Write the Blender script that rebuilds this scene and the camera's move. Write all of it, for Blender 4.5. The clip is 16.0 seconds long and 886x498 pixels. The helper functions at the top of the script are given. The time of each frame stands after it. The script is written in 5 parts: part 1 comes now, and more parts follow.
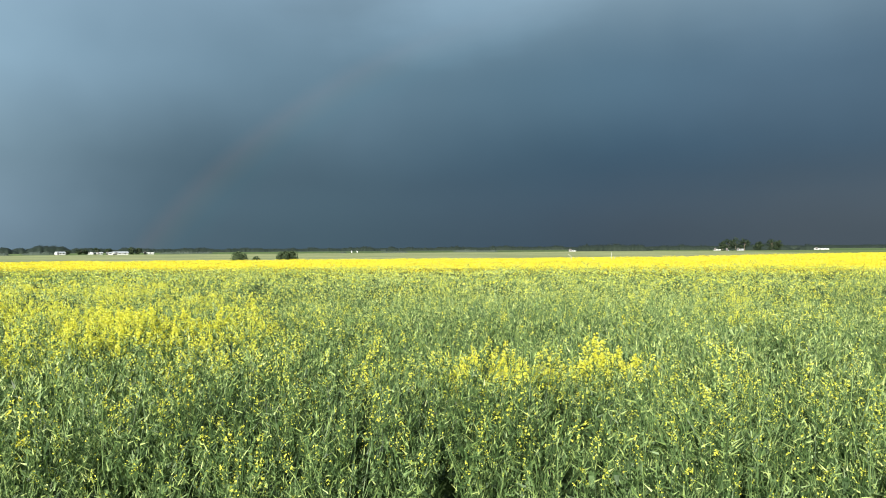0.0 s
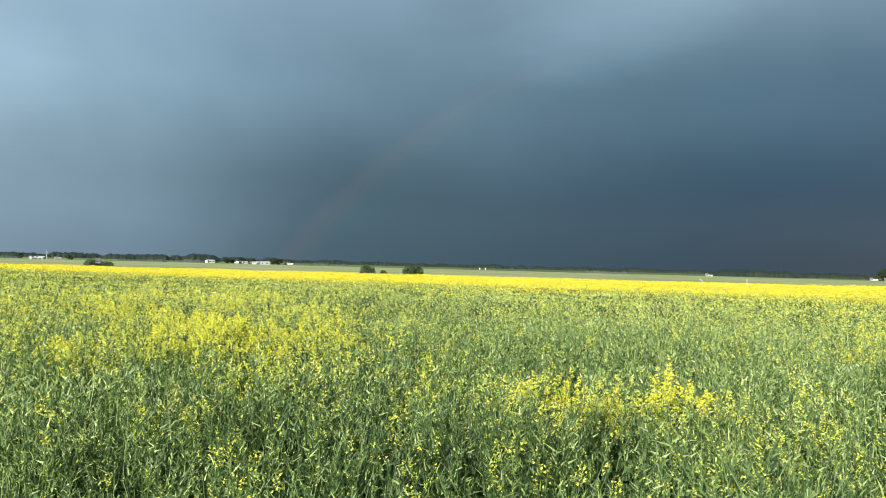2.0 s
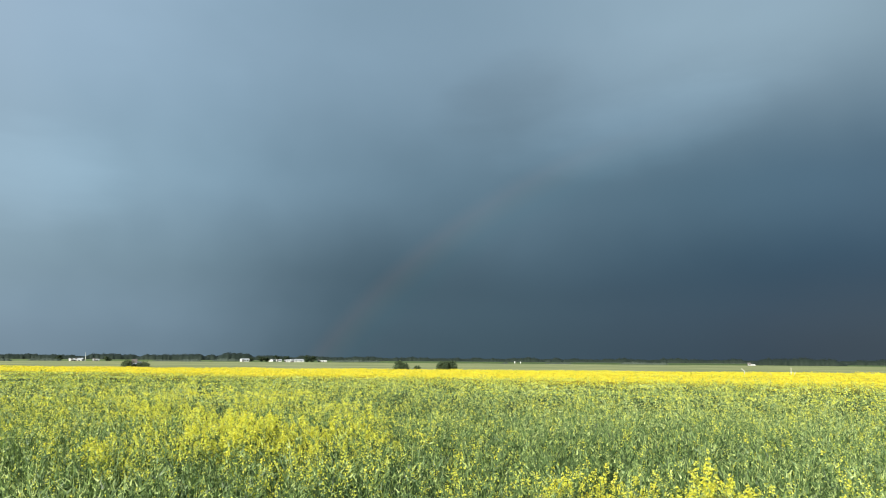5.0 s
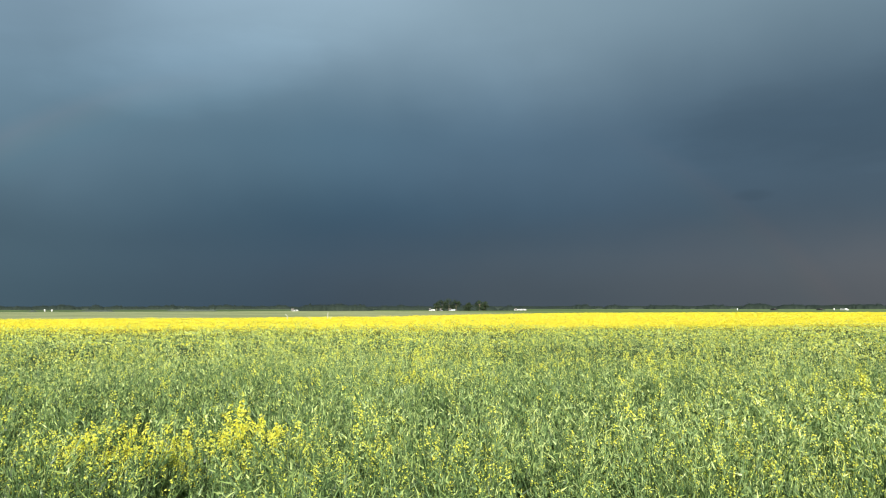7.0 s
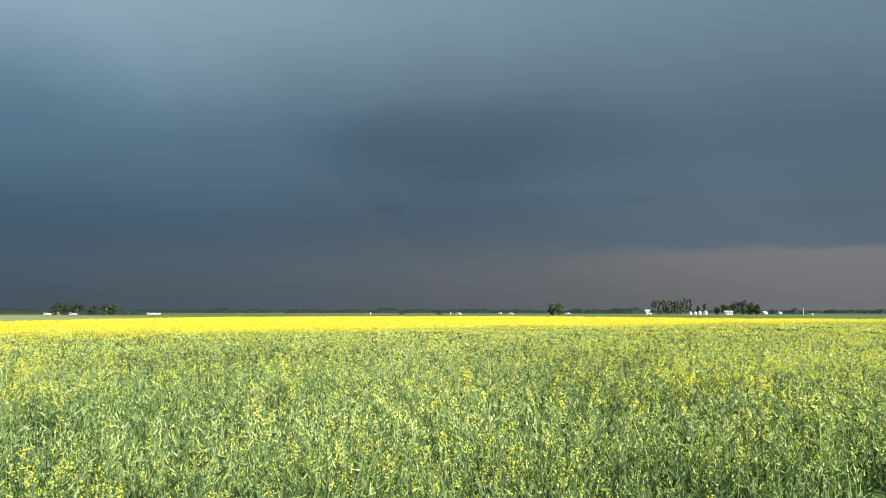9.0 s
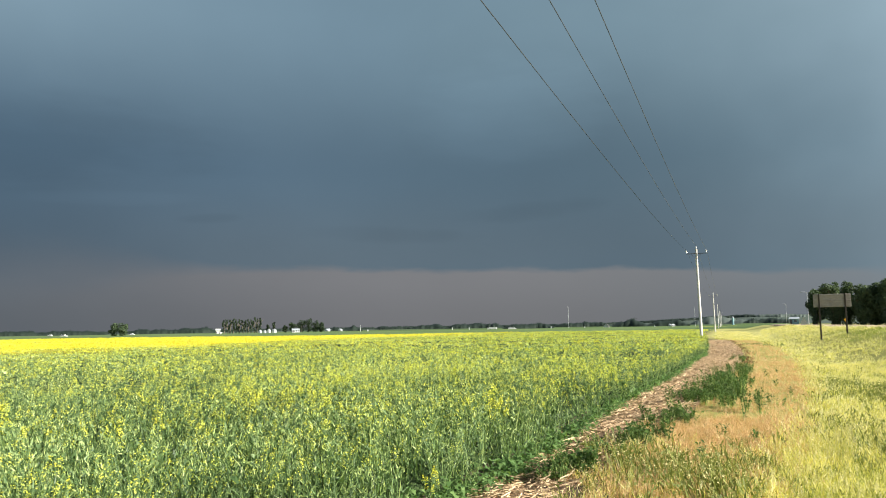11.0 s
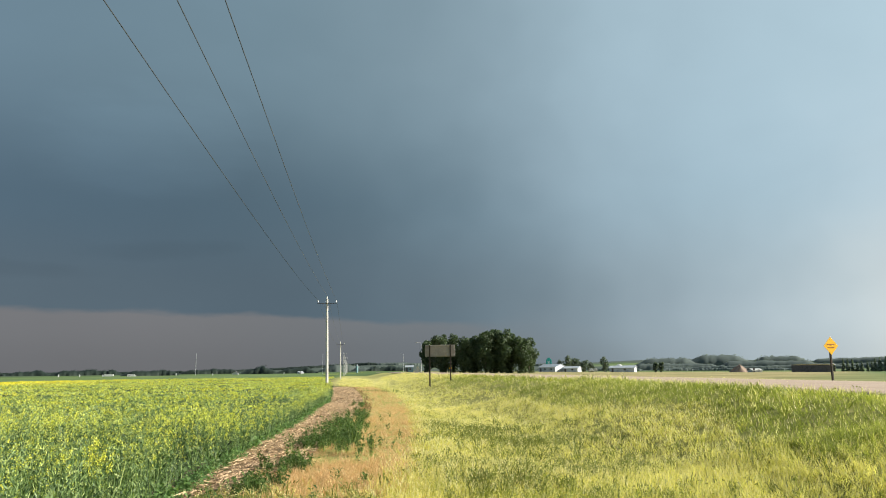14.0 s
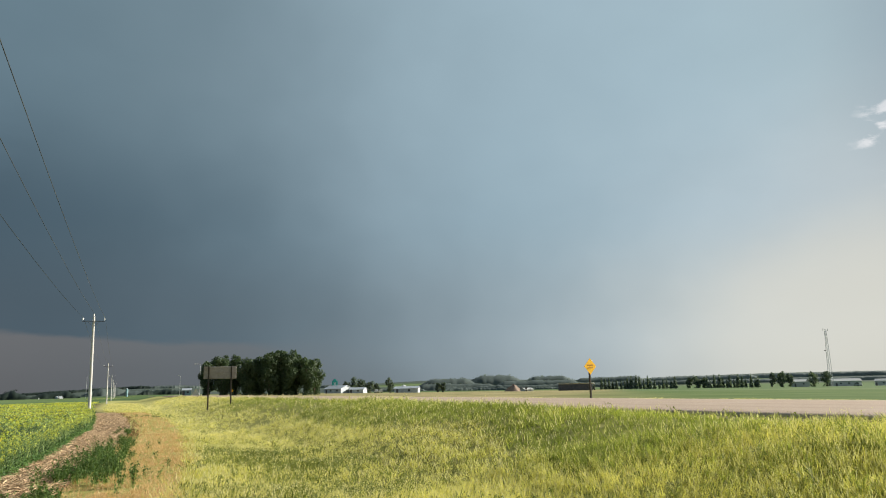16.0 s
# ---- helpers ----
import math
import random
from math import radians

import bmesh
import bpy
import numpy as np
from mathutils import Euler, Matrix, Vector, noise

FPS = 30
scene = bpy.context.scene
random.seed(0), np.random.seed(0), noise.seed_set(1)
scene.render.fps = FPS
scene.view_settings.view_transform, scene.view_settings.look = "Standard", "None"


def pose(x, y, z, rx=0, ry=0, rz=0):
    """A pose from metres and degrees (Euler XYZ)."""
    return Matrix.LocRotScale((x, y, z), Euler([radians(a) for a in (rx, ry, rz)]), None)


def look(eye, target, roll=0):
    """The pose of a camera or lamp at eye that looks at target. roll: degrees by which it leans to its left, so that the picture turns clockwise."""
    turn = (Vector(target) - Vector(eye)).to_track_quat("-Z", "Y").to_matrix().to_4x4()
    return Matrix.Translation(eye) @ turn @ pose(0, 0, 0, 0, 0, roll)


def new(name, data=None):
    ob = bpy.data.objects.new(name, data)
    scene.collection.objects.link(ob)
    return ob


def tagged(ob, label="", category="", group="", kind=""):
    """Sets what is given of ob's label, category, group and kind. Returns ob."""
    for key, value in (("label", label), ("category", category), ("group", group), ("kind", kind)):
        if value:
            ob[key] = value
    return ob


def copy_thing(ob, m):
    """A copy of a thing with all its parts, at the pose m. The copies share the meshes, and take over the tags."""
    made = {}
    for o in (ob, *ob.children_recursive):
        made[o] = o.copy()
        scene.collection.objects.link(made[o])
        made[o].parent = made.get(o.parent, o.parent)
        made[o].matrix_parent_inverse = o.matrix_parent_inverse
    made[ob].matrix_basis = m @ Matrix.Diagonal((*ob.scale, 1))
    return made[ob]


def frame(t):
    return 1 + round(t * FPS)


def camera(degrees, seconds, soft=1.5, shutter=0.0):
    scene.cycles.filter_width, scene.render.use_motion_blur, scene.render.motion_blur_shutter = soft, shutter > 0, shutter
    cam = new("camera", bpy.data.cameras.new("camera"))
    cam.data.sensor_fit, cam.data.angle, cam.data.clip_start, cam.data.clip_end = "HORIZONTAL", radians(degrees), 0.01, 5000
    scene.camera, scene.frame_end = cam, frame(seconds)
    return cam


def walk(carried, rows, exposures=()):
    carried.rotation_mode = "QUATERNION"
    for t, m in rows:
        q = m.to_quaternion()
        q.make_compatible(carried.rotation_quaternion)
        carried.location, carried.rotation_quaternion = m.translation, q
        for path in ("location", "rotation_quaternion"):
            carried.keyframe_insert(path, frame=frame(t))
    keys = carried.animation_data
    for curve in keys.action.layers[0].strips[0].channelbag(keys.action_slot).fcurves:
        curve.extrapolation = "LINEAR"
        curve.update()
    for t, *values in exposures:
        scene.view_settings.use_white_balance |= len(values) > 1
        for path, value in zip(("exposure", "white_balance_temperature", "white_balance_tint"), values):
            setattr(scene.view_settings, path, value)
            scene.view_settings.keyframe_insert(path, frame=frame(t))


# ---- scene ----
# ---- camera ----
EYE = 2.2
cam = camera(61.76, 16.0, soft=1.0)
# seconds, heading (degrees from +Y towards +X), pitch, roll, x, y
WALK = [
    (0, -101.15, 0.03, -0.38, 0.43, -0.89), (0.5, -106.02, 0.37, -0.18, 0.29, -0.64), (1, -107.94, 0.99, -0.13, 0.16, -0.5),
    (1.5, -109.14, 1.19, 0.40, 0, -0.38), (2, -111.14, 1.32, 1.50, -0.09, -0.23), (2.5, -112.92, 1.39, 1.42, -0.12, -0.18),
    (3, -113.97, 3.86, -0.35, -0.11, -0.18), (3.2, -114.62, 5.99, -0.97, -0.09, -0.17), (4.2, -115.4, 9.3, -0.4, -0.05, -0.15),
    (5.3, -112.27, 7.63, 0.60, -0.01, -0.13), (5.5, -110.80, 6.80, 0.66, 0, -0.12), (6, -103.50, 4.44, 0.52, -0.04, -0.11),
    (6.5, -89.98, 3.93, 0.00, -0.08, -0.1), (7, -80.09, 4.55, -0.07, -0.11, -0.07), (7.5, -74.20, 4.75, -0.56, -0.12, -0.03),
    (8, -67.01, 4.80, -0.47, -0.12, 0), (8.5, -59.33, 4.76, -0.91, -0.12, 0.01), (9, -52.94, 4.86, 0.04, -0.12, 0.02),
    (9.5, -45.10, 5.04, 0.26, -0.12, 0.03), (10, -35.65, 5.57, -0.38, -0.12, 0.03), (10.2, -32.26, 5.75, -0.86, -0.12, 0.03),
    (12.3, -6.22, 6.74, -0.38, -0.12, 0.03), (12.5, -4.28, 6.87, -0.84, -0.11, 0.03), (13, 0.69, 7.31, -0.95, -0.07, 0.02),
    (13.5, 4.31, 8.17, -0.79, -0.03, 0.01), (14, 7.18, 9.22, -0.77, 0, 0), (14.5, 10.34, 9.94, -1.18, 0.03, 0),
    (15, 14.21, 10.44, -1.53, 0.07, 0), (15.5, 18.64, 10.46, -1.73, 0.1, -0.01), (16, 23.51, 10.52, -1.42, 0.13, -0.03)]


def heading(az, el=0.0):
    """Unit vector of a compass heading and an elevation in degrees."""
    a, e = radians(az), radians(el)
    return Vector((math.sin(a) * math.cos(e), math.cos(a) * math.cos(e), math.sin(e)))


rows = []
for t, az, pitch, roll, ex, ey in WALK:
    eye = Vector((ex, ey, EYE))
    rows.append((t, look(eye, eye + heading(az, pitch), roll)))
walk(cam, rows, [(0, 1.06), (1, 1.01), (3, 0.98), (5.5, 0.82), (6.2, 0.94), (7, 0.97), (9, 1.1), (10.2, 1.23), (12.5, 1.22), (13.5, 1.14), (14.5, 0.98), (16, 0.76)])

# ---- world and sun ----
SUN_AZ, SUN_EL = 92.5, 24.0


def lin(c):
    """sRGB 0..255 to linear."""
    return tuple((v / 255 / 12.92 if v <= 10.3 else ((v / 255 + 0.055) / 1.055) ** 2.4) for v in c)


def node(nt, kind, ins=None, operation=None):
    n = nt.nodes.new(kind)
    if operation:
        n.operation = operation
    for k, v in (ins or {}).items():
        s = n.inputs[k]
        if isinstance(v, bpy.types.NodeSocket):
            nt.links.new(v, s)
        else:
            s.default_value = v
    return n


def fmath(nt, op, a, b=0.0, c=0.0, clamp=False):
    n = node(nt, "ShaderNodeMath", {0: a, 1: b, 2: c}, op)
    n.use_clamp = clamp
    return n.outputs[0]


def maprange(nt, v, a, b, lo=0.0, hi=1.0, smooth=True):
    n = node(nt, "ShaderNodeMapRange", {0: v, 1: a, 2: b, 3: lo, 4: hi})
    n.interpolation_type = "SMOOTHSTEP" if smooth else "LINEAR"
    return n.outputs[0]


def mixc(nt, f, a, b, blend="MIX"):
    n = node(nt, "ShaderNodeMix")
    n.data_type, n.blend_type = "RGBA", blend
    for i, v in ((0, f), (6, a), (7, b)):
        if isinstance(v, bpy.types.NodeSocket):
            nt.links.new(v, n.inputs[i])
        else:
            n.inputs[i].default_value = v if i == 0 else ((*v, 1) if len(v) == 3 else v)
    return n.outputs[2]


def ramp(nt, v, stops, mode="LINEAR"):
    n = node(nt, "ShaderNodeValToRGB", {0: v})
    n.color_ramp.interpolation = mode
    el = n.color_ramp.elements
    while len(el) < len(stops):
        el.new(0.5)
    for e, (p, c) in zip(el, stops):
        e.position, e.color = p, (*c, 1)
    return n.outputs[0]


world = bpy.data.worlds.new("storm_sky")
scene.world = world
world.use_nodes = True
wt = world.node_tree
wt.nodes.clear()
tc = node(wt, "ShaderNodeTexCoord").outputs["Generated"]
warp = node(wt, "ShaderNodeTexNoise", {"Vector": tc, "Scale": 2.3, "Detail": 4.0, "Roughness": 0.55}).outputs["Color"]
wsep = node(wt, "ShaderNodeSeparateXYZ", {0: warp}).outputs
sep = node(wt, "ShaderNodeSeparateXYZ", {0: tc}).outputs
az_n = fmath(wt, "ARCTAN2", sep[0], sep[1])
az_u = fmath(wt, "MULTIPLY_ADD", az_n, 1 / (2 * math.pi), 0.5)
el_d = fmath(wt, "MULTIPLY", fmath(wt, "ARCSINE", sep[2]), 180 / math.pi)
az_w = fmath(wt, "ADD", az_u, fmath(wt, "MULTIPLY_ADD", wsep[0], 0.06, -0.03))
el_w = fmath(wt, "ADD", el_d, fmath(wt, "MULTIPLY_ADD", wsep[1], 4.5, -2.25))


def sky_band(pairs):
    """Cloud colour along the horizon: heading in degrees, sRGB."""
    return ramp(wt, az_w, [((a + 180) / 360, lin(c)) for a, c in pairs], "B_SPLINE")


# the storm seen low over the fields, at the cloud base, half way up and overhead
low = sky_band([(-180, (136, 152, 166)), (-142, (138, 164, 183)), (-125, (76, 99, 113)), (-108, (68, 92, 105)), (-90, (63, 80, 96)), (-75, (75, 88, 98)), (-52, (84, 91, 98)), (-30, (113, 113, 116)),
                (-8, (110, 112, 115)), (8, (108, 115, 121)), (22, (128, 144, 153)), (36, (192, 205, 211)), (52, (239, 237, 225)), (90, (188, 185, 171)), (180, (138, 152, 162))])
base = sky_band([(-180, (150, 166, 179)), (-142, (140, 169, 185)), (-125, (79, 103, 119)), (-108, (73, 97, 111)), (-90, (58, 84, 104)), (-75, (63, 87, 106)), (-52, (69, 85, 99)), (-30, (93, 108, 119)),
                (-8, (77, 94, 106)), (8, (100, 117, 128)), (22, (130, 148, 158)), (36, (176, 194, 203)), (52, (235, 235, 227)), (90, (188, 185, 171)), (180, (152, 166, 174))])
mid = sky_band([(-180, (154, 170, 184)), (-142, (159, 190, 210)), (-125, (119, 149, 169)), (-108, (95, 122, 139)), (-90, (85, 116, 136)), (-75, (86, 112, 133)), (-52, (71, 93, 111)), (-30, (88, 110, 127)),
                (-8, (73, 93, 106)), (8, (105, 127, 140)), (22, (152, 175, 188)), (36, (164, 190, 204)), (52, (208, 220, 226)), (90, (177, 179, 177)), (180, (156, 170, 180))])
high = sky_band([(-180, (154, 170, 184)), (-142, (172, 200, 224)), (-125, (138, 167, 188)), (-108, (135, 162, 182)), (-90, (157, 184, 202)), (-75, (135, 160, 175)), (-52, (117, 141, 156)), (-30, (103, 127, 143)),
                (-8, (107, 131, 144)), (8, (125, 147, 159)), (22, (160, 184, 197)), (36, (168, 192, 205)), (52, (185, 208, 218)), (90, (161, 170, 174)), (180, (156, 170, 180))])
az_d = fmath(wt, "MULTIPLY", az_n, 180 / math.pi)
fine = node(wt, "ShaderNodeTexNoise", {"Vector": node(wt, "ShaderNodeMapping", {"Vector": tc, "Scale": (1, 1, 4.0)}).outputs[0], "Scale": 9.0, "Detail": 5.0, "Roughness": 0.55}).outputs[0]
# the flat cloud base: sharp to the north, fading towards the rain
edge_el = fmath(wt, "ADD", maprange(wt, az_d, -35, -5, 4.7, 4.1, smooth=False), maprange(wt, az_d, -5, 22, 0, -1.45, smooth=False))
over = fmath(wt, "ADD", fmath(wt, "SUBTRACT", el_d, edge_el), fmath(wt, "MULTIPLY_ADD", fine, 1.2, -0.6))
crisp = fmath(wt, "MULTIPLY", maprange(wt, az_d, -58, -30), maprange(wt, az_d, 20, 6))
half = maprange(wt, crisp, 0, 1, 3.6, 0.28)
step_ = maprange(wt, fmath(wt, "DIVIDE", over, half), -1, 1)
below = maprange(wt, el_d, 0.0, 4.2, 0.90, 1.06)
low = mixc(wt, 1.0, low, node(wt, "ShaderNodeCombineXYZ", {0: below, 1: below, 2: below}).outputs[0], "MULTIPLY")
sky = mixc(wt, step_, low, base)
sky = mixc(wt, maprange(wt, el_w, 5.0, 13.0), sky, mid)
sky = mixc(wt, maprange(wt, el_w, 12.0, 24.0), sky, high)
# unseen sky overhead darkened as storm cloud, added to cut the fill light
sky = mixc(wt, maprange(wt, el_d, 30.0, 55.0), sky, lin((84, 100, 113)))
# streaky cloud texture
stretch = node(wt, "ShaderNodeMapping", {"Vector": tc, "Scale": (1.0, 1.0, 1.7)}).outputs[0]
puff = node(wt, "ShaderNodeTexNoise", {"Vector": stretch, "Scale": 3.4, "Detail": 6.0, "Roughness": 0.5, "Distortion": 0.25}).outputs[0]
shade = maprange(wt, puff, 0.25, 0.75, 0.96, 1.04)
sky = mixc(wt, 1.0, sky, node(wt, "ShaderNodeCombineXYZ", {0: shade, 1: shade, 2: shade}).outputs[0], "MULTIPLY")


def cloud_mass(sky_in, az, el, ra, re, tilt, gain, rough_edge=0.5):
    """A lighter or darker part of the cloud: centre and half widths in degrees, tilt of its long axis, gain at its middle."""
    c, s_ = math.cos(radians(tilt)), math.sin(radians(tilt))
    da = fmath(wt, "MULTIPLY", fmath(wt, "SUBTRACT", az_d, az), math.cos(radians(el)))
    de = fmath(wt, "SUBTRACT", el_d, el)
    u = fmath(wt, "ADD", fmath(wt, "MULTIPLY", da, c / ra), fmath(wt, "MULTIPLY", de, s_ / ra))
    v = fmath(wt, "SUBTRACT", fmath(wt, "MULTIPLY", de, c / re), fmath(wt, "MULTIPLY", da, s_ / re))
    q = fmath(wt, "ADD", fmath(wt, "MULTIPLY", u, u), fmath(wt, "MULTIPLY", v, v))
    q = fmath(wt, "ADD", q, fmath(wt, "MULTIPLY_ADD", fine, 2.4 * rough_edge, -1.2 * rough_edge))
    g_ = maprange(wt, q, 1.3, -0.2, 1.0, gain)
    return mixc(wt, 1.0, sky_in, node(wt, "ShaderNodeCombineXYZ", {0: g_, 1: g_, 2: g_}).outputs[0], "MULTIPLY")


for mass in ((-143, 12.5, 6, 4, 0, 1.12, 0.5), (-98, 17.5, 11, 3.2, 14, 1.16, 0.5), (-109, 20, 6, 3, 20, 0.90, 0.6), (-50, 13, 15, 3.5, 4, 0.88, 0.7), (-76, 16.5, 7, 5, 0, 1.08, 0.5), (-15, 16.5, 8, 4.5, 0, 1.15, 0.5),
             (-57.2, 8.0, 1.3, 0.45, 0, 0.91, 0.6), (-38.2, 8.3, 2.4, 0.4, 3, 0.93, 0.6), (-25, 7.2, 7, 0.7, -2, 0.93, 0.8), (-14, 8.8, 6, 0.8, 3, 0.93, 0.8), (-45, 9.5, 6, 0.6, 2, 1.06, 0.8)):
    sky = cloud_mass(sky, *mass)
# the bright rain-washed edge of the storm, slanting up to the east
slant = fmath(wt, "SUBTRACT", fmath(wt, "MULTIPLY_ADD", az_d, 0.44, -11.8), fmath(wt, "ADD", el_d, fmath(wt, "MULTIPLY_ADD", fine, 1.6, -0.8)))
lit = fmath(wt, "MULTIPLY", maprange(wt, slant, -2.5, 5.0), maprange(wt, az_d, 34, 47))
sky = mixc(wt, fmath(wt, "MULTIPLY", lit, 0.34), sky, lin((240, 238, 226)))
# faint rainbow, 42 degrees round the point opposite the sun
anti = heading(SUN_AZ - 180, -SUN_EL)
dotp = node(wt, "ShaderNodeVectorMath", {0: tc, 1: tuple(anti)}, operation="DOT_PRODUCT").outputs["Value"]
ang = fmath(wt, "MULTIPLY", fmath(wt, "ARCCOSINE", dotp), 180 / math.pi)
bow = ramp(wt, maprange(wt, ang, 39.0, 44.0, smooth=False), [(0, (0.006, 0.007, 0.008)), (0.3, (0.004, 0.010, 0.010)), (0.5, (0.013, 0.012, 0.005)), (0.65, (0.020, 0.009, 0.003)), (0.85, (0, 0, 0)), (1, (0, 0, 0))])
bowmask = fmath(wt, "MULTIPLY", fmath(wt, "ADD", maprange(wt, az_n, radians(-85), radians(-108)), maprange(wt, az_n, radians(-72), radians(-60), 0, 0.35)), maprange(wt, el_d, 24, 11))
sky = mixc(wt, bowmask, sky, bow, "ADD")
# a few small sunlit clouds beyond the edge of the storm
wisp = node(wt, "ShaderNodeTexNoise", {"Vector": node(wt, "ShaderNodeMapping", {"Vector": tc, "Scale": (1, 1, 2.2)}).outputs[0], "Scale": 14.0, "Detail": 5.0, "Roughness": 0.6}).outputs[0]
wdot = node(wt, "ShaderNodeVectorMath", {0: tc, 1: tuple(heading(57.0, 15.6))}, "DOT_PRODUCT").outputs["Value"]
wmask = fmath(wt, "MULTIPLY", maprange(wt, wdot, math.cos(radians(4.0)), math.cos(radians(1.2))), maprange(wt, wisp, 0.55, 0.66))
sky = mixc(wt, wmask, sky, lin((252, 253, 255)))
# clear evening sky on the sun's side
nsky = node(wt, "ShaderNodeTexSky")
nsky.sky_type, nsky.sun_disc, nsky.sun_elevation, nsky.sun_rotation = "NISHITA", False, radians(SUN_EL), radians(SUN_AZ)
nish = nsky.outputs[0]
clear = mixc(wt, 1.0, nish, (0.055, 0.055, 0.055), "MULTIPLY")
sdot = node(wt, "ShaderNodeVectorMath", {0: tc, 1: tuple(heading(SUN_AZ, 20))}, operation="DOT_PRODUCT").outputs["Value"]
sky = mixc(wt, maprange(wt, sdot, 0.78, 0.97), sky, clear)
bg = node(wt, "ShaderNodeBackground", {"Color": sky, "Strength": 0.52})
wo = node(wt, "ShaderNodeOutputWorld", {"Surface": bg.outputs[0]})

sun = new("sun", bpy.data.lights.new("sun", "SUN"))
sun.data.energy, sun.data.angle, sun.data.color = 5.0, radians(0.6), (1.0, 0.95, 0.85)
sun.matrix_world = look(heading(SUN_AZ, SUN_EL) * 50, (0, 0, 0))

# ---- materials ----


def material(name, build):
    m = bpy.data.materials.new(name)
    m.use_nodes = True
    nt = m.node_tree
    nt.nodes.clear()
    out = node(nt, "ShaderNodeOutputMaterial")
    nt.links.new(build(nt), out.inputs[0])
    return m


def noise_tex(nt, scale, detail=3.0, vec=None, rough=0.55):
    if vec is None:
        vec = node(nt, "ShaderNodeTexCoord").outputs["Object"]
    return node(nt, "ShaderNodeTexNoise", {"Vector": vec, "Scale": scale, "Detail": detail, "Roughness": rough}).outputs[0]


def surface(name, a, b, scale=8.0, rough=0.7, metal=0.0, bump=0.2, stain=None, island=False, spec=0.3):
    """A plain worn surface: two tones of grain, broad stains, fine relief."""
    def build(nt):
        n1 = noise_tex(nt, scale, 5)
        n2 = noise_tex(nt, scale * 0.13, 3)
        col = mixc(nt, maprange(nt, n1, 0.3, 0.7), a, b)
        col = mixc(nt, maprange(nt, n2, 0.45, 0.75, 0, 0.6), col, stain or tuple(0.6 * v for v in a))
        if island:
            r = node(nt, "ShaderNodeNewGeometry").outputs["Random Per Island"]
            col = mixc(nt, 1.0, col, ramp(nt, r, [(0, (0.45, 0.44, 0.42)), (1, (1.3, 1.28, 1.24))]), "MULTIPLY")
        bp = node(nt, "ShaderNodeBump", {"Height": n1, "Strength": bump, "Distance": 0.02})
        return node(nt, "ShaderNodeBsdfPrincipled", {"Base Color": col, "Roughness": rough, "Metallic": metal, "Specular IOR Level": spec, "Normal": bp.outputs[0]}).outputs[0]
    return material(name, build)


def foliage(name, tones, through_f=0.35, rough=0.6, patch=0.12, spec=0.25, through_tint=(1.1, 1.15, 0.6), blotch=0.9):
    """Leaf material: tone by leaf and by patch of ground, light shining through."""
    def build(nt):
        r = node(nt, "ShaderNodeNewGeometry").outputs["Random Per Island"]
        n2 = noise_tex(nt, patch, 3)
        v = fmath(nt, "ADD", fmath(nt, "MULTIPLY", r, 0.65), fmath(nt, "MULTIPLY_ADD", n2, blotch, 0.17 - blotch / 2), clamp=True)
        col = ramp(nt, v, [(i / (len(tones) - 1), c) for i, c in enumerate(tones)])
        p = node(nt, "ShaderNodeBsdfPrincipled", {"Base Color": col, "Roughness": rough, "Specular IOR Level": spec})
        tl = node(nt, "ShaderNodeBsdfTranslucent", {"Color": mixc(nt, 1.0, col, through_tint, "MULTIPLY")})
        return node(nt, "ShaderNodeMixShader", {0: through_f, 1: p.outputs[0], 2: tl.outputs[0]}).outputs[0]
    return material(name, build)


# the darkest leaf tones stand in for shaded gaps between the leaves
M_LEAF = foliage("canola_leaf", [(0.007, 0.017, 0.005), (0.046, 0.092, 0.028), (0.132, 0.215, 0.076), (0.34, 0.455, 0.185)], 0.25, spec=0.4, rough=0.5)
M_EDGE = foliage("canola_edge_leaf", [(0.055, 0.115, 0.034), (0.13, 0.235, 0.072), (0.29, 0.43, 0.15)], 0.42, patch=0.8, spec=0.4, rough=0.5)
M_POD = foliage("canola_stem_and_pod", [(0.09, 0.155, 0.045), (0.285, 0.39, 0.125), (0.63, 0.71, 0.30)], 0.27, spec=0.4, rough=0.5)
M_FLOWER = foliage("canola_petal", [(0.71, 0.625, 0.05), (0.75, 0.665, 0.06), (0.78, 0.70, 0.08)], 0.45, 0.6, through_tint=(1, 1.05, 0.8))
M_PETAL = foliage("open_canola_petal", [(0.74, 0.71, 0.08), (0.80, 0.77, 0.11), (0.85, 0.81, 0.17)], 0.45, 0.6, through_tint=(1, 1.05, 0.8))
M_BUD = foliage("canola_bud", [(0.45, 0.51, 0.075), (0.60, 0.635, 0.10), (0.72, 0.74, 0.15)], 0.36, 0.6)
M_GRASS = foliage("verge_grass", [(0.225, 0.22, 0.056), (0.49, 0.46, 0.13), (0.73, 0.655, 0.21), (0.88, 0.78, 0.33)], 0.47, patch=0.45, blotch=1.7)
M_LUSH = foliage("lush_grass", [(0.11, 0.138, 0.03), (0.25, 0.29, 0.064), (0.48, 0.50, 0.145)], 0.46, patch=0.4, blotch=1.1)
M_PALE = foliage("pale_seeding_grass", [(0.54, 0.51, 0.16), (0.75, 0.69, 0.24), (0.88, 0.81, 0.36)], 0.48, patch=0.5, blotch=0.7)
M_BROWN = foliage("withered_brown_grass", [(0.10, 0.055, 0.028), (0.20, 0.115, 0.06), (0.34, 0.21, 0.11)], 0.3, patch=0.8)
M_HALL = surface("pale_blue_grey_cladding", (0.42, 0.46, 0.48), (0.5, 0.54, 0.56), 4, 0.6, 0, 0.05)
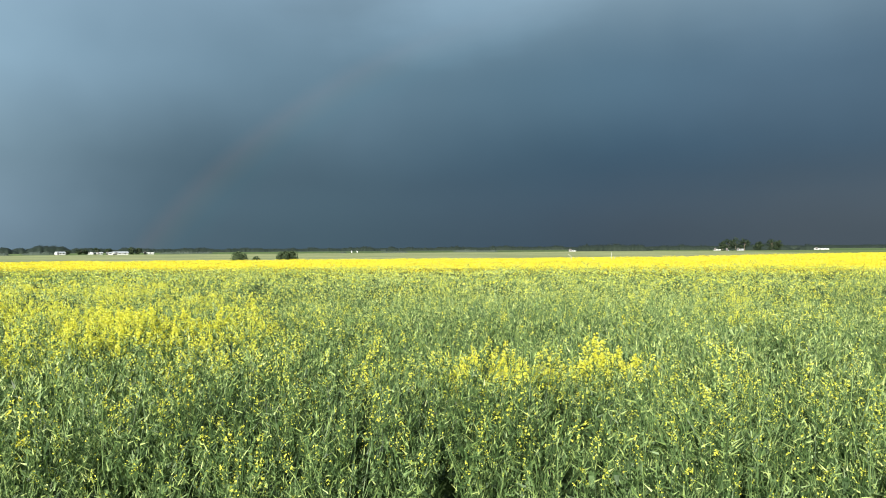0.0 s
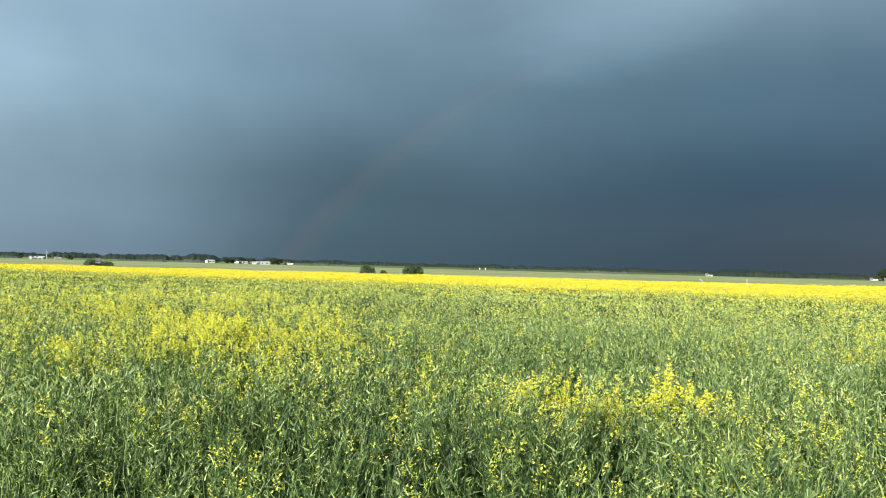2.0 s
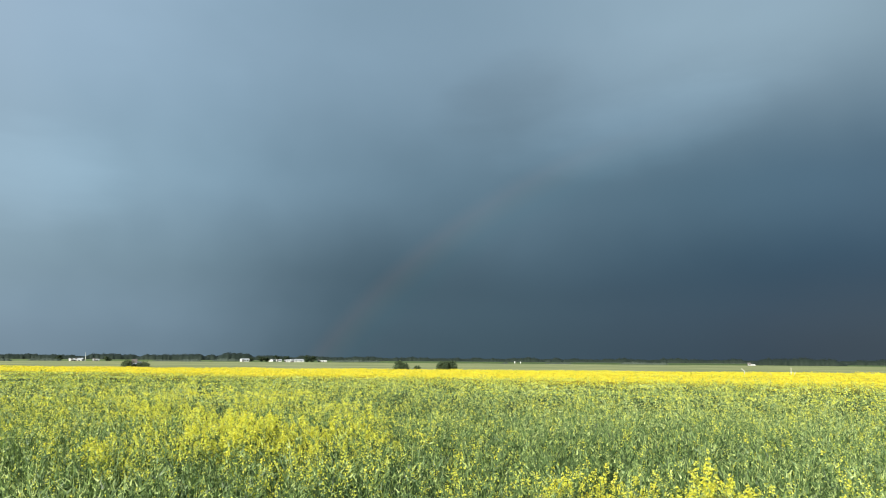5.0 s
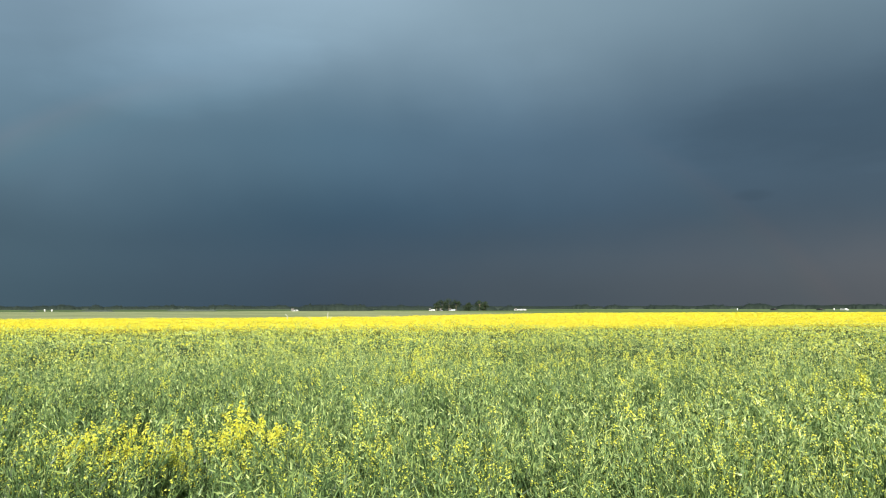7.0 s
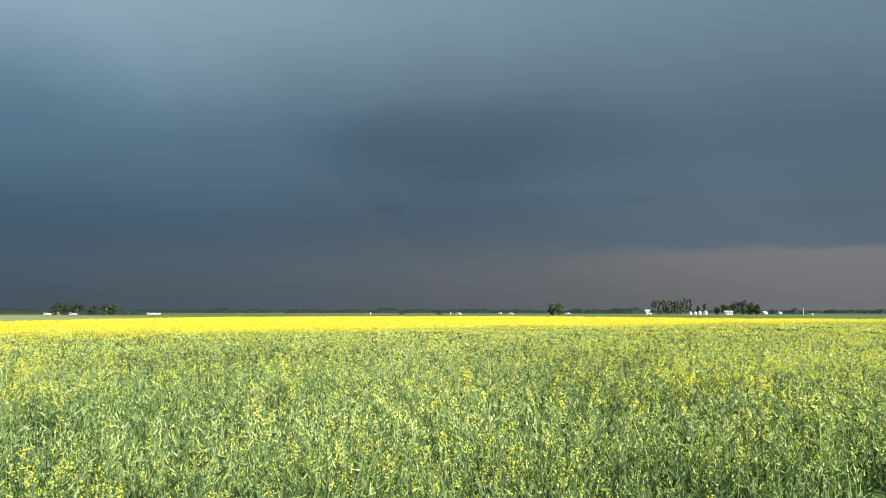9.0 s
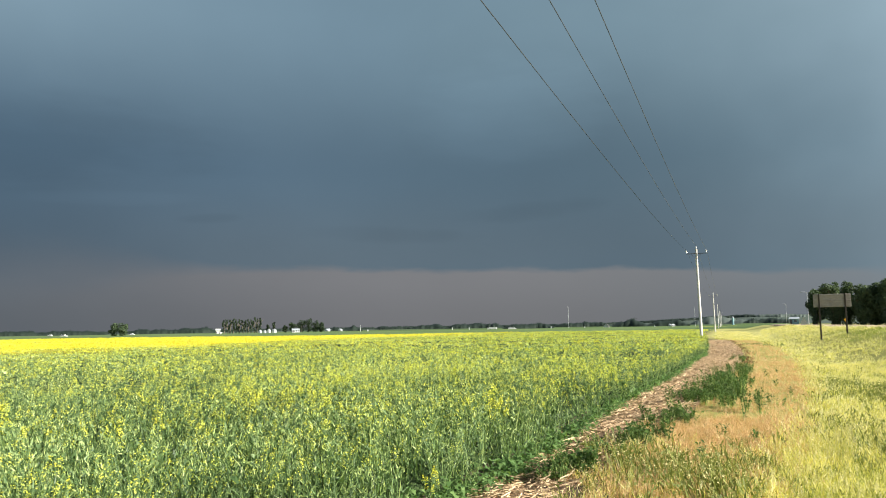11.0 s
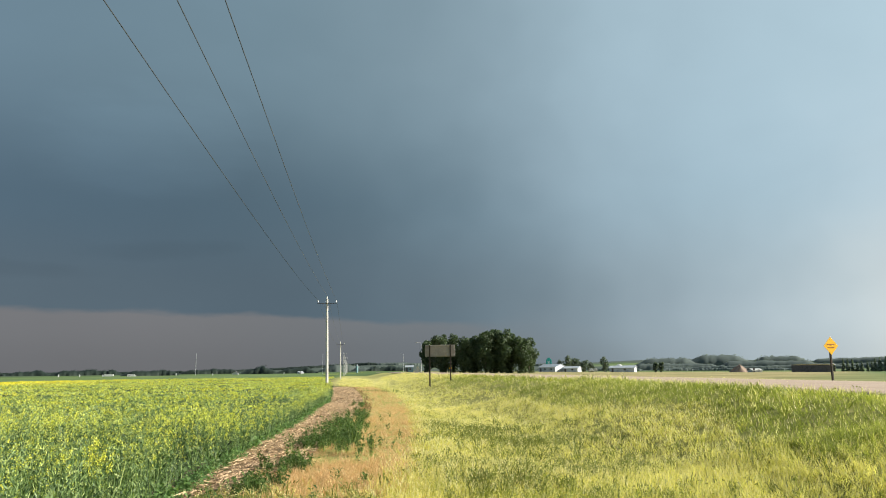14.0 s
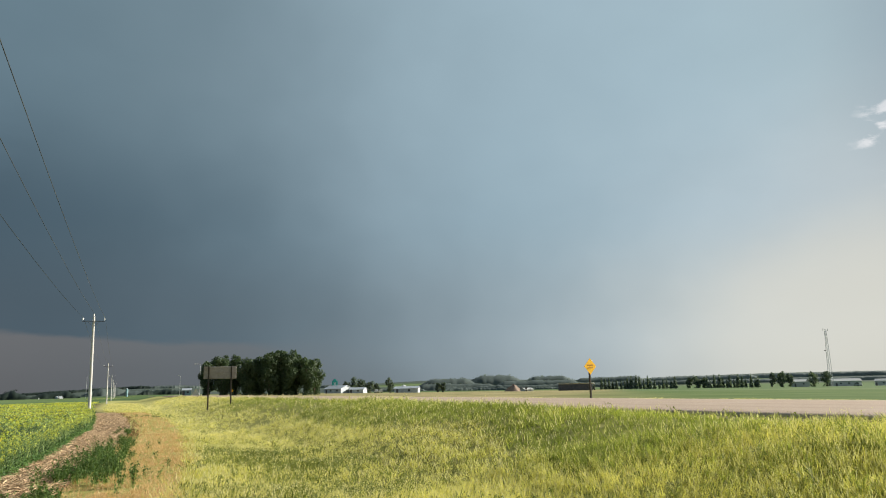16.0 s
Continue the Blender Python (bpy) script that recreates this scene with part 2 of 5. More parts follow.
M_HERB = foliage("verge_herb_leaf", [(0.09, 0.115, 0.03), (0.19, 0.215, 0.06), (0.33, 0.35, 0.11)], 0.36)
M_SEED = foliage("grass_seed_head", [(0.56, 0.51, 0.25), (0.70, 0.64, 0.35), (0.79, 0.73, 0.46)], 0.38)
M_DRY = foliage("dead_grass", [(0.44, 0.27, 0.13), (0.62, 0.41, 0.22), (0.74, 0.53, 0.32)], 0.3, patch=0.4)
M_WEED = foliage("weed_leaf", [(0.035, 0.07, 0.018), (0.085, 0.15, 0.038), (0.17, 0.26, 0.07)], 0.32)
M_STRAW = surface("straw", (0.50, 0.35, 0.21), (0.74, 0.57, 0.37), 30, 0.7, island=True)
M_TREE = foliage("tree_leaf", [(0.036, 0.06, 0.03), (0.06, 0.092, 0.044), (0.092, 0.128, 0.06)], 0.3, patch=0.3)
M_YARD = foliage("farmyard_tree_leaf", [(0.018, 0.032, 0.016), (0.03, 0.05, 0.024), (0.05, 0.075, 0.035)], 0.3, patch=0.3)
# distance haze is put into the next three leaf colours, paler and greyer blue
M_FARTREE = foliage("hazed_far_tree_leaf", [(0.074, 0.104, 0.086), (0.098, 0.13, 0.105), (0.122, 0.157, 0.12)], 0.42, patch=0.03)
M_HILLTREE = foliage("hazed_hill_wood_leaf", [(0.115, 0.15, 0.14), (0.135, 0.17, 0.155), (0.155, 0.19, 0.17)], 0.4, patch=0.02)
M_HAZEWOOD = foliage("hazed_far_wood_leaf", [(0.19, 0.23, 0.225), (0.21, 0.25, 0.24), (0.23, 0.27, 0.255)], 0.4, patch=0.02)
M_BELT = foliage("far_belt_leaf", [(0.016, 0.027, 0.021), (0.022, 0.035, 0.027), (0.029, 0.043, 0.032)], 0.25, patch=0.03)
# needles lightened and greyed too, as haze in the colour
M_CONIFER = foliage("hazed_conifer_needle", [(0.11, 0.15, 0.125), (0.14, 0.18, 0.15), (0.17, 0.21, 0.17)], 0.42, patch=0.3)
M_BARK = surface("bark", (0.16, 0.13, 0.1), (0.24, 0.2, 0.16), 12, 0.9, bump=0.5)
M_POLE = surface("weathered_pole", (0.55, 0.53, 0.49), (0.66, 0.64, 0.6), 9, 0.8, bump=0.3)
M_STEEL = surface("galvanised_steel", (0.5, 0.52, 0.53), (0.62, 0.64, 0.65), 6, 0.4, 0.7, 0.1)
M_CERAMIC = surface("porcelain", (0.75, 0.74, 0.7), (0.82, 0.81, 0.78), 5, 0.25, 0, 0.02)
M_WIRE = surface("aluminium_wire", (0.05, 0.055, 0.06), (0.08, 0.085, 0.09), 10, 0.5, 0.3, 0.05)
M_PLY = surface("weathered_sign_back", (0.32, 0.285, 0.255), (0.41, 0.365, 0.325), 7, 0.75, 0.0, 0.15)
M_CREO = surface("treated_post", (0.05, 0.042, 0.035), (0.085, 0.07, 0.06), 10, 0.85)
M_YSIGN = surface("yellow_sign_sheeting", (0.9, 0.47, 0.01), (0.95, 0.52, 0.015), 5, 0.45, 0, 0.02, stain=(0.85, 0.45, 0.02))
M_SIGNINK = surface("faded_sign_ink", (0.30, 0.09, 0.01), (0.36, 0.12, 0.015), 9, 0.6)
M_BLACK = surface("black_paint", (0.02, 0.02, 0.02), (0.035, 0.035, 0.035), 9, 0.6)
M_WHITE = surface("white_paint", (0.44, 0.46, 0.45), (0.54, 0.56, 0.54), 4, 0.6, 0, 0.05, stain=(0.50, 0.51, 0.48))
M_ROOF = surface("grey_metal_roof", (0.42, 0.46, 0.5), (0.52, 0.56, 0.6), 3, 0.45, 0.3, 0.1)
M_DARKROOF = surface("dark_shingle_roof", (0.09, 0.085, 0.085), (0.14, 0.13, 0.13), 6, 0.85)
M_TEAL = surface("teal_painted_metal", (0.02, 0.26, 0.22), (0.03, 0.33, 0.28), 3, 0.5)
M_TEALLIGHT = surface("pale_teal_cladding", (0.22, 0.36, 0.38), (0.27, 0.42, 0.44), 3, 0.5)
M_TAN = surface("tan_roof", (0.42, 0.36, 0.29), (0.5, 0.44, 0.36), 5, 0.8)
M_GLASS = surface("dark_window_glass", (0.03, 0.04, 0.05), (0.05, 0.06, 0.07), 2, 0.08, 0, 0.0, spec=0.6)
M_RUBBER = surface("tyre_rubber", (0.02, 0.02, 0.02), (0.03, 0.03, 0.03), 10, 0.9)
M_GRAVEL = surface("brown_gravel", (0.24, 0.17, 0.13), (0.35, 0.265, 0.20), 20, 0.95, bump=0.6)


def build_soil(nt):
    pos = node(nt, "ShaderNodeTexCoord").outputs["Object"]
    s = node(nt, "ShaderNodeSeparateXYZ", {0: pos}).outputs
    n1, n2 = noise_tex(nt, 2.2, 6, pos), noise_tex(nt, 0.09, 3, pos)
    soil = mixc(nt, maprange(nt, n1, 0.3, 0.7), (0.07, 0.055, 0.04), (0.13, 0.1, 0.07))
    turf = mixc(nt, maprange(nt, n1, 0.3, 0.7), (0.21, 0.215, 0.06), (0.39, 0.37, 0.12))
    # farmland quilt beyond the near fields
    q = node(nt, "ShaderNodeMapping", {"Vector": pos, "Scale": (0.0016, 0.0030, 0.0), "Rotation": (0, 0, 0.25)}).outputs[0]
    vor = node(nt, "ShaderNodeTexVoronoi", {"Vector": q, "Scale": 1.0, "Randomness": 0.8})
    vor.distance = "CHEBYCHEV"
    cell = vor.outputs["Color"]
    cr = node(nt, "ShaderNodeSeparateXYZ", {0: cell}).outputs[0]
    quilt = ramp(nt, cr, [(0.0, (0.075, 0.12, 0.045)), (0.3, (0.10, 0.16, 0.055)), (0.5, (0.15, 0.21, 0.085)), (0.66, (0.14, 0.19, 0.075)), (0.78, (0.4, 0.4, 0.1)), (0.86, (0.09, 0.14, 0.05)), (1, (0.16, 0.21, 0.085))], "CONSTANT")
    quilt = mixc(nt, maprange(nt, n2, 0.35, 0.7, 0, 0.5), quilt, (0.1, 0.15, 0.06))
    dist = node(nt, "ShaderNodeVectorMath", {0: pos}, operation="LENGTH").outputs["Value"]
    col = mixc(nt, maprange(nt, s[0], -2.2, -0.6), soil, turf)
    col = mixc(nt, maprange(nt, s[0], 30.5, 32.5), col, mixc(nt, maprange(nt, n2, 0.35, 0.65), (0.08, 0.135, 0.032), (0.115, 0.165, 0.048)))
    col = mixc(nt, maprange(nt, dist, 170, 260), col, quilt)
    # the roadside verge goes on along the highway
    on_verge = fmath(nt, "MULTIPLY", fmath(nt, "MULTIPLY", fmath(nt, "MULTIPLY", maprange(nt, s[0], -5, -2), maprange(nt, s[0], 16, 14.5)), maprange(nt, s[1], 90, 140)), maprange(nt, s[1], 330, 270))
    col = mixc(nt, on_verge, col, mixc(nt, n2, (0.36, 0.35, 0.11), (0.48, 0.45, 0.17)))
    # rough dry ground along the far side of the highway
    dry = fmath(nt, "MULTIPLY", fmath(nt, "MULTIPLY", maprange(nt, s[0], 27, 28), maprange(nt, fmath(nt, "MULTIPLY_ADD", s[1], -0.74, s[0]), 12, -18)), maprange(nt, dist, 560, 480))
    col = mixc(nt, dry, col, mixc(nt, maprange(nt, n2, 0.35, 0.65), (0.22, 0.20, 0.085), (0.36, 0.31, 0.15)))
    # woodland on the far slopes, with distance haze tinted into its colour
    wood = node(nt, "ShaderNodeTexNoise", {"Vector": node(nt, "ShaderNodeMapping", {"Vector": pos, "Scale": (0.0030, 0.0016, 0.0)}).outputs[0], "Scale": 1.0, "Detail": 5.0, "Roughness": 0.6}).outputs[0]
    wmask = fmath(nt, "MULTIPLY", maprange(nt, wood, 0.36, 0.42), maprange(nt, dist, 900, 1500))
    col = mixc(nt, wmask, col, mixc(nt, n1, (0.055, 0.075, 0.066), (0.085, 0.108, 0.09)))
    bp = node(nt, "ShaderNodeBump", {"Height": n1, "Strength": 0.5, "Distance": 0.05})
    return node(nt, "ShaderNodeBsdfPrincipled", {"Base Color": col, "Roughness": 0.95, "Specular IOR Level": 0.1, "Normal": bp.outputs[0]}).outputs[0]


def build_canopy(nt):
    pos = node(nt, "ShaderNodeTexCoord").outputs["Object"]
    s = node(nt, "ShaderNodeSeparateXYZ", {0: pos}).outputs
    n1, n2 = noise_tex(nt, 7.0, 4, pos), noise_tex(nt, 0.08, 3, pos)
    # lower leaves painted nearly black, standing in for shade deep in the crop
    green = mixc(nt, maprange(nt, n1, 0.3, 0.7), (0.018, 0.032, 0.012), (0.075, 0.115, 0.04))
    gold = mixc(nt, maprange(nt, n1, 0.3, 0.65), (0.58, 0.49, 0.04), (0.70, 0.60, 0.05))
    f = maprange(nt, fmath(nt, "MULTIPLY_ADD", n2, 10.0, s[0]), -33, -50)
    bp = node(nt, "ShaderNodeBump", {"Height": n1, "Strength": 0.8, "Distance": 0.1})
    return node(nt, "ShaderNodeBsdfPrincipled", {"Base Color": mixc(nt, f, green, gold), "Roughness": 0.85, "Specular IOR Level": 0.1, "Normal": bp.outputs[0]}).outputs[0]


def build_cereal(nt):
    pos = node(nt, "ShaderNodeTexCoord").outputs["Object"]
    n1, n2 = noise_tex(nt, 3.0, 4, pos), noise_tex(nt, 0.035, 3, pos)
    sy = node(nt, "ShaderNodeSeparateXYZ", {0: pos}).outputs[1]
    pale = mixc(nt, maprange(nt, n2, 0.35, 0.65), (0.23, 0.27, 0.13), (0.33, 0.36, 0.18))
    deep = mixc(nt, maprange(nt, n2, 0.35, 0.65), (0.09, 0.15, 0.055), (0.15, 0.21, 0.08))
    c = mixc(nt, maprange(nt, sy, 30, 90), pale, deep)
    c = mixc(nt, maprange(nt, n1, 0.3, 0.7, 0, 0.25), c, (0.14, 0.19, 0.08))
    return node(nt, "ShaderNodeBsdfPrincipled", {"Base Color": c, "Roughness": 0.9, "Specular IOR Level": 0.1}).outputs[0]


def build_road(nt):
    pos = node(nt, "ShaderNodeTexCoord").outputs["Object"]
    s = node(nt, "ShaderNodeSeparateXYZ", {0: pos}).outputs
    n1, n2 = noise_tex(nt, 60.0, 3, pos), noise_tex(nt, 0.5, 4, pos)
    c = mixc(nt, maprange(nt, n1, 0.3, 0.7), (0.35, 0.26, 0.19), (0.46, 0.36, 0.27))
    # worn wheel tracks and darker seams along the lanes
    wheel = fmath(nt, "SINE", fmath(nt, "MULTIPLY", s[0], 3.49))
    c = mixc(nt, maprange(nt, wheel, 0.2, 1.0, 0, 0.35), c, (0.30, 0.215, 0.17))
    c = mixc(nt, maprange(nt, n2, 0.5, 0.8, 0, 0.5), c, (0.46, 0.37, 0.30))
    bp = node(nt, "ShaderNodeBump", {"Height": n1, "Strength": 0.4, "Distance": 0.01})
    return node(nt, "ShaderNodeBsdfPrincipled", {"Base Color": c, "Roughness": 0.8, "Specular IOR Level": 0.3, "Normal": bp.outputs[0]}).outputs[0]


def build_mulch(nt):
    pos = node(nt, "ShaderNodeTexCoord").outputs["Object"]
    n1, n2 = noise_tex(nt, 9.0, 5, pos), noise_tex(nt, 0.8, 3, pos)
    c = ramp(nt, n1, [(0.3, (0.06, 0.04, 0.028)), (0.5, (0.2, 0.13, 0.08)), (0.65, (0.42, 0.3, 0.18))])
    c = mixc(nt, maprange(nt, n2, 0.4, 0.7, 0, 0.6), c, (0.1, 0.065, 0.04))
    bp = node(nt, "ShaderNodeBump", {"Height": n1, "Strength": 0.9, "Distance": 0.06})
    return node(nt, "ShaderNodeBsdfPrincipled", {"Base Color": c, "Roughness": 0.95, "Specular IOR Level": 0.1, "Normal": bp.outputs[0]}).outputs[0]


M_SOIL, M_CANOPY, M_CEREAL = material("soil_and_turf", build_soil), material("canola_canopy_and_shade", build_canopy), material("green_cereal", build_cereal)
M_ROAD, M_MULCH = material("old_asphalt", build_road), material("straw_litter", build_mulch)

# ---- shapes ----
RNG = np.random.default_rng(7)


def lerp(x, xs, ys):
    return np.interp(x, xs, ys)


def smooth(x, a, b):
    t = np.clip((x - a) / (b - a), 0, 1)
    return t * t * (3 - 2 * t)


def fnoise(x, y, s, k=0):
    """Cheap smooth noise in -1..1 over the plan."""
    r = np.random.default_rng(k)
    out = 0
    for i in range(5):
        a, p, q = r.uniform(0, 2 * math.pi), r.uniform(0, 6.28), s * r.uniform(0.6, 1.7)
        out = out + np.sin((x * math.cos(a) + y * math.sin(a)) * q + p + 1.3 * np.sin((y * math.cos(a) - x * math.sin(a)) * q * 0.7 + 2 * p))
    return out / 3.2


def ground_z(x, y):
    """Height of the land: level fields, a ditch, the road bank, falling land beyond it, low hills ahead."""
    x, y = np.asarray(x, float), np.asarray(y, float)
    d = np.hypot(x, y)
    z = -0.22 * smooth(x, 2, 5.5) + 0.22 * smooth(x, 7, 9)
    z = z + 1.2 * smooth(x, 5.0, 14.6) * smooth(-y, 400, 200)
    z = z + 0.26 * smooth(x, 8.8, 13.0) * smooth(x, 14.3, 13.4) * smooth(y, 12, 24) * smooth(y, 120, 80)
    z = np.where(x > 27, 1.2 - 0.25 * smooth(x, 27.5, 32) - 0.0105 * np.clip(x - 33, 0, 480) - 0.5 * smooth(x, 60, 200), z)
    az = np.degrees(np.arctan2(x, y))
    rise = smooth(d, 1500, 3200) * (26 + 6 * fnoise(az, 0 * az, 0.22, 3)) * smooth(az, -12, 4) * smooth(-az, -75, -58)
    return z + rise + 0.05 * fnoise(x, y, 0.35, 5) * smooth(d, 4, 12) * (np.abs(x - 21) > 6.6)


def field_mesh(name, verts, quads=None, tris=None, mats=(), qmat=None, tmat=None, flat=True):
    """A mesh from arrays."""
    me = bpy.data.meshes.new(name)
    verts = np.ascontiguousarray(verts, np.float32)
    nq, nt_ = (0 if quads is None else len(quads)), (0 if tris is None else len(tris))
    me.vertices.add(len(verts))
    me.vertices.foreach_set("co", verts.ravel())
    loops = np.concatenate([np.asarray(a, np.int32).ravel() for a, k in ((quads, nq), (tris, nt_)) if k])
    me.loops.add(len(loops))
    me.loops.foreach_set("vertex_index", loops)
    me.polygons.add(nq + nt_)
    start = np.concatenate([np.arange(nq) * 4, nq * 4 + np.arange(nt_) * 3]).astype(np.int32)
    me.polygons.foreach_set("loop_start", start)
    for m in mats:
        me.materials.append(m)
    mi = np.zeros(nq + nt_, np.int32)
    if qmat is not None:
        mi[:nq] = qmat
    if tmat is not None:
        mi[nq:] = tmat
    me.polygons.foreach_set("material_index", mi)
    me.polygons.foreach_set("use_smooth", np.full(nq + nt_, not flat))
    me.update(calc_edges=True)
    me.validate()
    return me


def part(name, bm, mat, parent=None, label="", m=None):
    """Links a bmesh as one mesh object under a thing."""
    me = bpy.data.meshes.new(name)
    bm.to_mesh(me)
    bm.free()
    me.materials.append(mat)
    ob = new(name, me)
    if parent is not None:
        ob.parent = parent
    if m is not None:
        ob.matrix_basis = m
    if label:
        tagged(ob, label)
    return ob


def thing(name, label, category, m, group="", kind=""):
    ob = new(name)
    ob.empty_display_size = 0.3
    ob.matrix_basis = m
    return tagged(ob, label, category, group, kind)


def box(sx, sy, sz, x=0, y=0, z=0, bev=0.0, bm=None):
    """A box standing on z, optionally with eased edges."""
    bm = bm or bmesh.new()
    got = bmesh.ops.create_cube(bm, size=1, matrix=Matrix.LocRotScale((x, y, z + sz / 2), None, (sx, sy, sz)))
    if bev:
        es = {e for v in got["verts"] for e in v.link_edges}
        bmesh.ops.bevel(bm, geom=list(es), offset=bev, segments=2, affect="EDGES", profile=0.5)
    return bm


def tube(r1, r2, h, x=0, y=0, z=0, seg=12, bm=None, m=None):
    bm = bm or bmesh.new()
    mm = Matrix.Translation((x, y, z + h / 2)) if m is None else m
    bmesh.ops.create_cone(bm, cap_ends=True, segments=seg, radius1=r1, radius2=r2, depth=h, matrix=mm)
    return bm


def between(a, b, r1, r2=None, seg=8, bm=None):
    """A round bar from a to b."""
    a, b = Vector(a), Vector(b)
    d = b - a
    m = Matrix.Translation((a + b) / 2) @ d.to_track_quat("Z", "Y").to_matrix().to_4x4()
    return tube(r1, r1 if r2 is None else r2, d.length, seg=seg, bm=bm, m=m)


def polar(az, dist):
    a = radians(az)
    return dist * math.sin(a), dist * math.cos(a)


def on_ground(az, dist, turn=None, sink=0.0):
    """A pose on the land at a heading and a distance, facing the eye unless turned."""
    x, y = polar(az, dist)
    return pose(x, y, float(ground_z(x, y)) - sink, 0, 0, (180 - az if turn is None else turn))


# ---- land ----
EDGE_Y = [-400, 5, 9.7, 11.2, 14.5, 18.8, 27.2, 38, 51, 59, 73, 91, 110, 170]
EDGE_X = [-3.2, -3.2, -3.02, -2.93, -2.76, -2.62, -2.3, -1.75, -1.35, -1.45, -1.6, -2.25, -2.7, -3.0]
STRIP_Y = [-60, 5, 10.6, 13.8, 15.6, 18, 24, 29, 35, 46, 57, 70, 90, 100, 112]
STRIP_X = [-2.4, -2.4, -2.35, -2.15, -1.9, -1.35, -0.95, -0.6, -0.1, 0.45, 0.75, 0.7, 0.3, -0.4, -2.0]
# far boundary of the canola: heading and distance
FAR_AZ = [-178, -150, -140, -125, -113, -96, -84, -76, -69, -58, -50, -44, -36, -31, -24, -16, -8, 0]
FAR_D = [160, 135, 119, 104, 100, 100, 112, 150, 190, 210, 225, 214, 178, 165, 162, 168, 160, 158]


def in_canola(x, y, grow=0.0):
    az, d = np.degrees(np.arctan2(x, y)), np.hypot(x, y)
    return (x < lerp(y, EDGE_Y, EDGE_X) - 0.14 + grow) & (d < lerp(az, FAR_AZ, FAR_D) + grow)


# stands of late plants in full flower: middle, half widths, how much
WEST_BLOOM = ((-8.0, -1.95, 0.6, 0.6, 0.85), (-8.2, -1.15, 0.65, 0.6, 1.05), (-7.8, -0.6, 0.45, 0.33, 0.9), (-7.9, -3.3, 0.6, 0.35, 0.75), (-8.8, -4.3, 0.55, 0.5, 0.85), (-7.2, -3.5, 0.3, 0.22, 0.7),
              (-6.1, -2.7, 0.25, 0.2, 0.6), (-5.9, -3.75, 0.25, 0.2, 0.75), (-4.85, -2.5, 0.27, 0.24, 1.0), (-5.0, -1.75, 0.27, 0.26, 1.0), (-5.0, -1.2, 0.25, 0.16, 0.75), (-5.5, -0.52, 0.25, 0.2, 0.6),
              (-4.6, -0.35, 0.2, 0.2, 0.6), (-7.2, 0.45, 0.4, 0.3, 0.85), (-7.4, 0.0, 0.3, 0.16, 0.6), (-6.2, 0.8, 0.25, 0.25, 0.65), (-11.5, -7.4, 2.0, 1.6, 0.7), (-9.0, -7.2, 1.7, 1.5, 0.6), (-7.7, -6.1, 1.3, 1.4, 0.7),
              (-5.0, -4.5, 0.3, 0.3, 0.6), (-4.2, -4.7, 0.3, 0.3, 0.7), (-9.5, -9.0, 1.6, 1.8, 0.75), (-13.5, -11.3, 3.6, 3.2, 0.75), (-18, -16, 6, 5.5, 0.62), (-19.3, 2.9, 2, 0.8, 0.4), (-13.8, 1.9, 0.7, 0.5, 0.4))
NORTH_BLOOM = ((-7.6, 9.5, 0.7, 0.7, 0.6), (-11.2, 15.6, 1.2, 1.5, 0.4), (-5.8, 10.6, 0.5, 0.6, 0.6), (-4.7, 9.9, 0.4, 0.6, 0.5), (-5.6, 4.4, 0.4, 0.35, 0.5), (-6.7, 4.1, 0.35, 0.4, 0.5), (-3.6, 5.4, 0.3, 0.3, 0.6),
               (-7.6, 11.9, 0.7, 0.9, 0.6), (-3.1, 8.1, 0.35, 0.5, 0.6), (-3.9, 14.8, 0.6, 0.9, 0.6), (-4.1, 12.1, 0.4, 0.6, 0.5), (-4.7, 8.6, 0.4, 0.5, 0.4), (-3.5, 17.9, 0.5, 0.8, 0.4))


def bloom(x, y):
    """How much the canola flowers, 0..1."""
    n = fnoise(x, y, 0.55, 11) * 0.5 + fnoise(x, y, 0.17, 12) * 0.5
    clump = smooth(fnoise(x, y, 4.2, 15) + 0.6 * fnoise(x, y, 9.0, 16), 0.25, 0.9)
    near = 0.04 + 0.12 * n + 0.28 * clump
    near = near + 0.27 * smooth(np.hypot(x, y), 9, 30)
    tufts = np.clip(0.75 + 0.75 * fnoise(x, y, 1.7, 19) + 0.3 * n, 0.15, 1.5)
    for px, py, rx, ry, k in WEST_BLOOM + NORTH_BLOOM:
        near = near + k * tufts * np.exp(-(((x - px) / rx) ** 2 + ((y - py) / ry) ** 2))
    near = near + 0.16 * smooth(np.degrees(np.arctan2(x, y)), -60, -30) * smooth(np.hypot(x, y), 6, 22)
    near = near + (0.15 * fnoise(x, y, 5.5, 14) - 0.05) * smooth(-np.hypot(x, y), -8.5, -6)
    full = smooth(x + 6 * fnoise(x, y, 0.25, 13), -29, -52)
    return np.clip(np.maximum(near, full * (0.92 + 0.15 * n)), 0.02, 1)


# one sheet of land out to the horizon
rad = np.concatenate([[0.0], np.geomspace(1.5, 4700, 120)])
ang_ = np.radians(np.arange(0, 360, 1.25))
AA, RR = np.meshgrid(ang_, rad[1:])
gx, gy = (RR * np.sin(AA)).ravel(), (RR * np.cos(AA)).ravel()
gv = np.vstack([[[0, 0, 0]], np.stack([gx, gy, ground_z(gx, gy)], 1)])
na, nr = len(ang_), len(rad) - 1
ii, jj = np.meshgrid(np.arange(nr - 1), np.arange(na), indexing="ij")
a0, a1 = 1 + ii * na + jj, 1 + ii * na + (jj + 1) % na
quads = np.stack([a0, a0 + na, a1 + na, a1], -1).reshape(-1, 4)
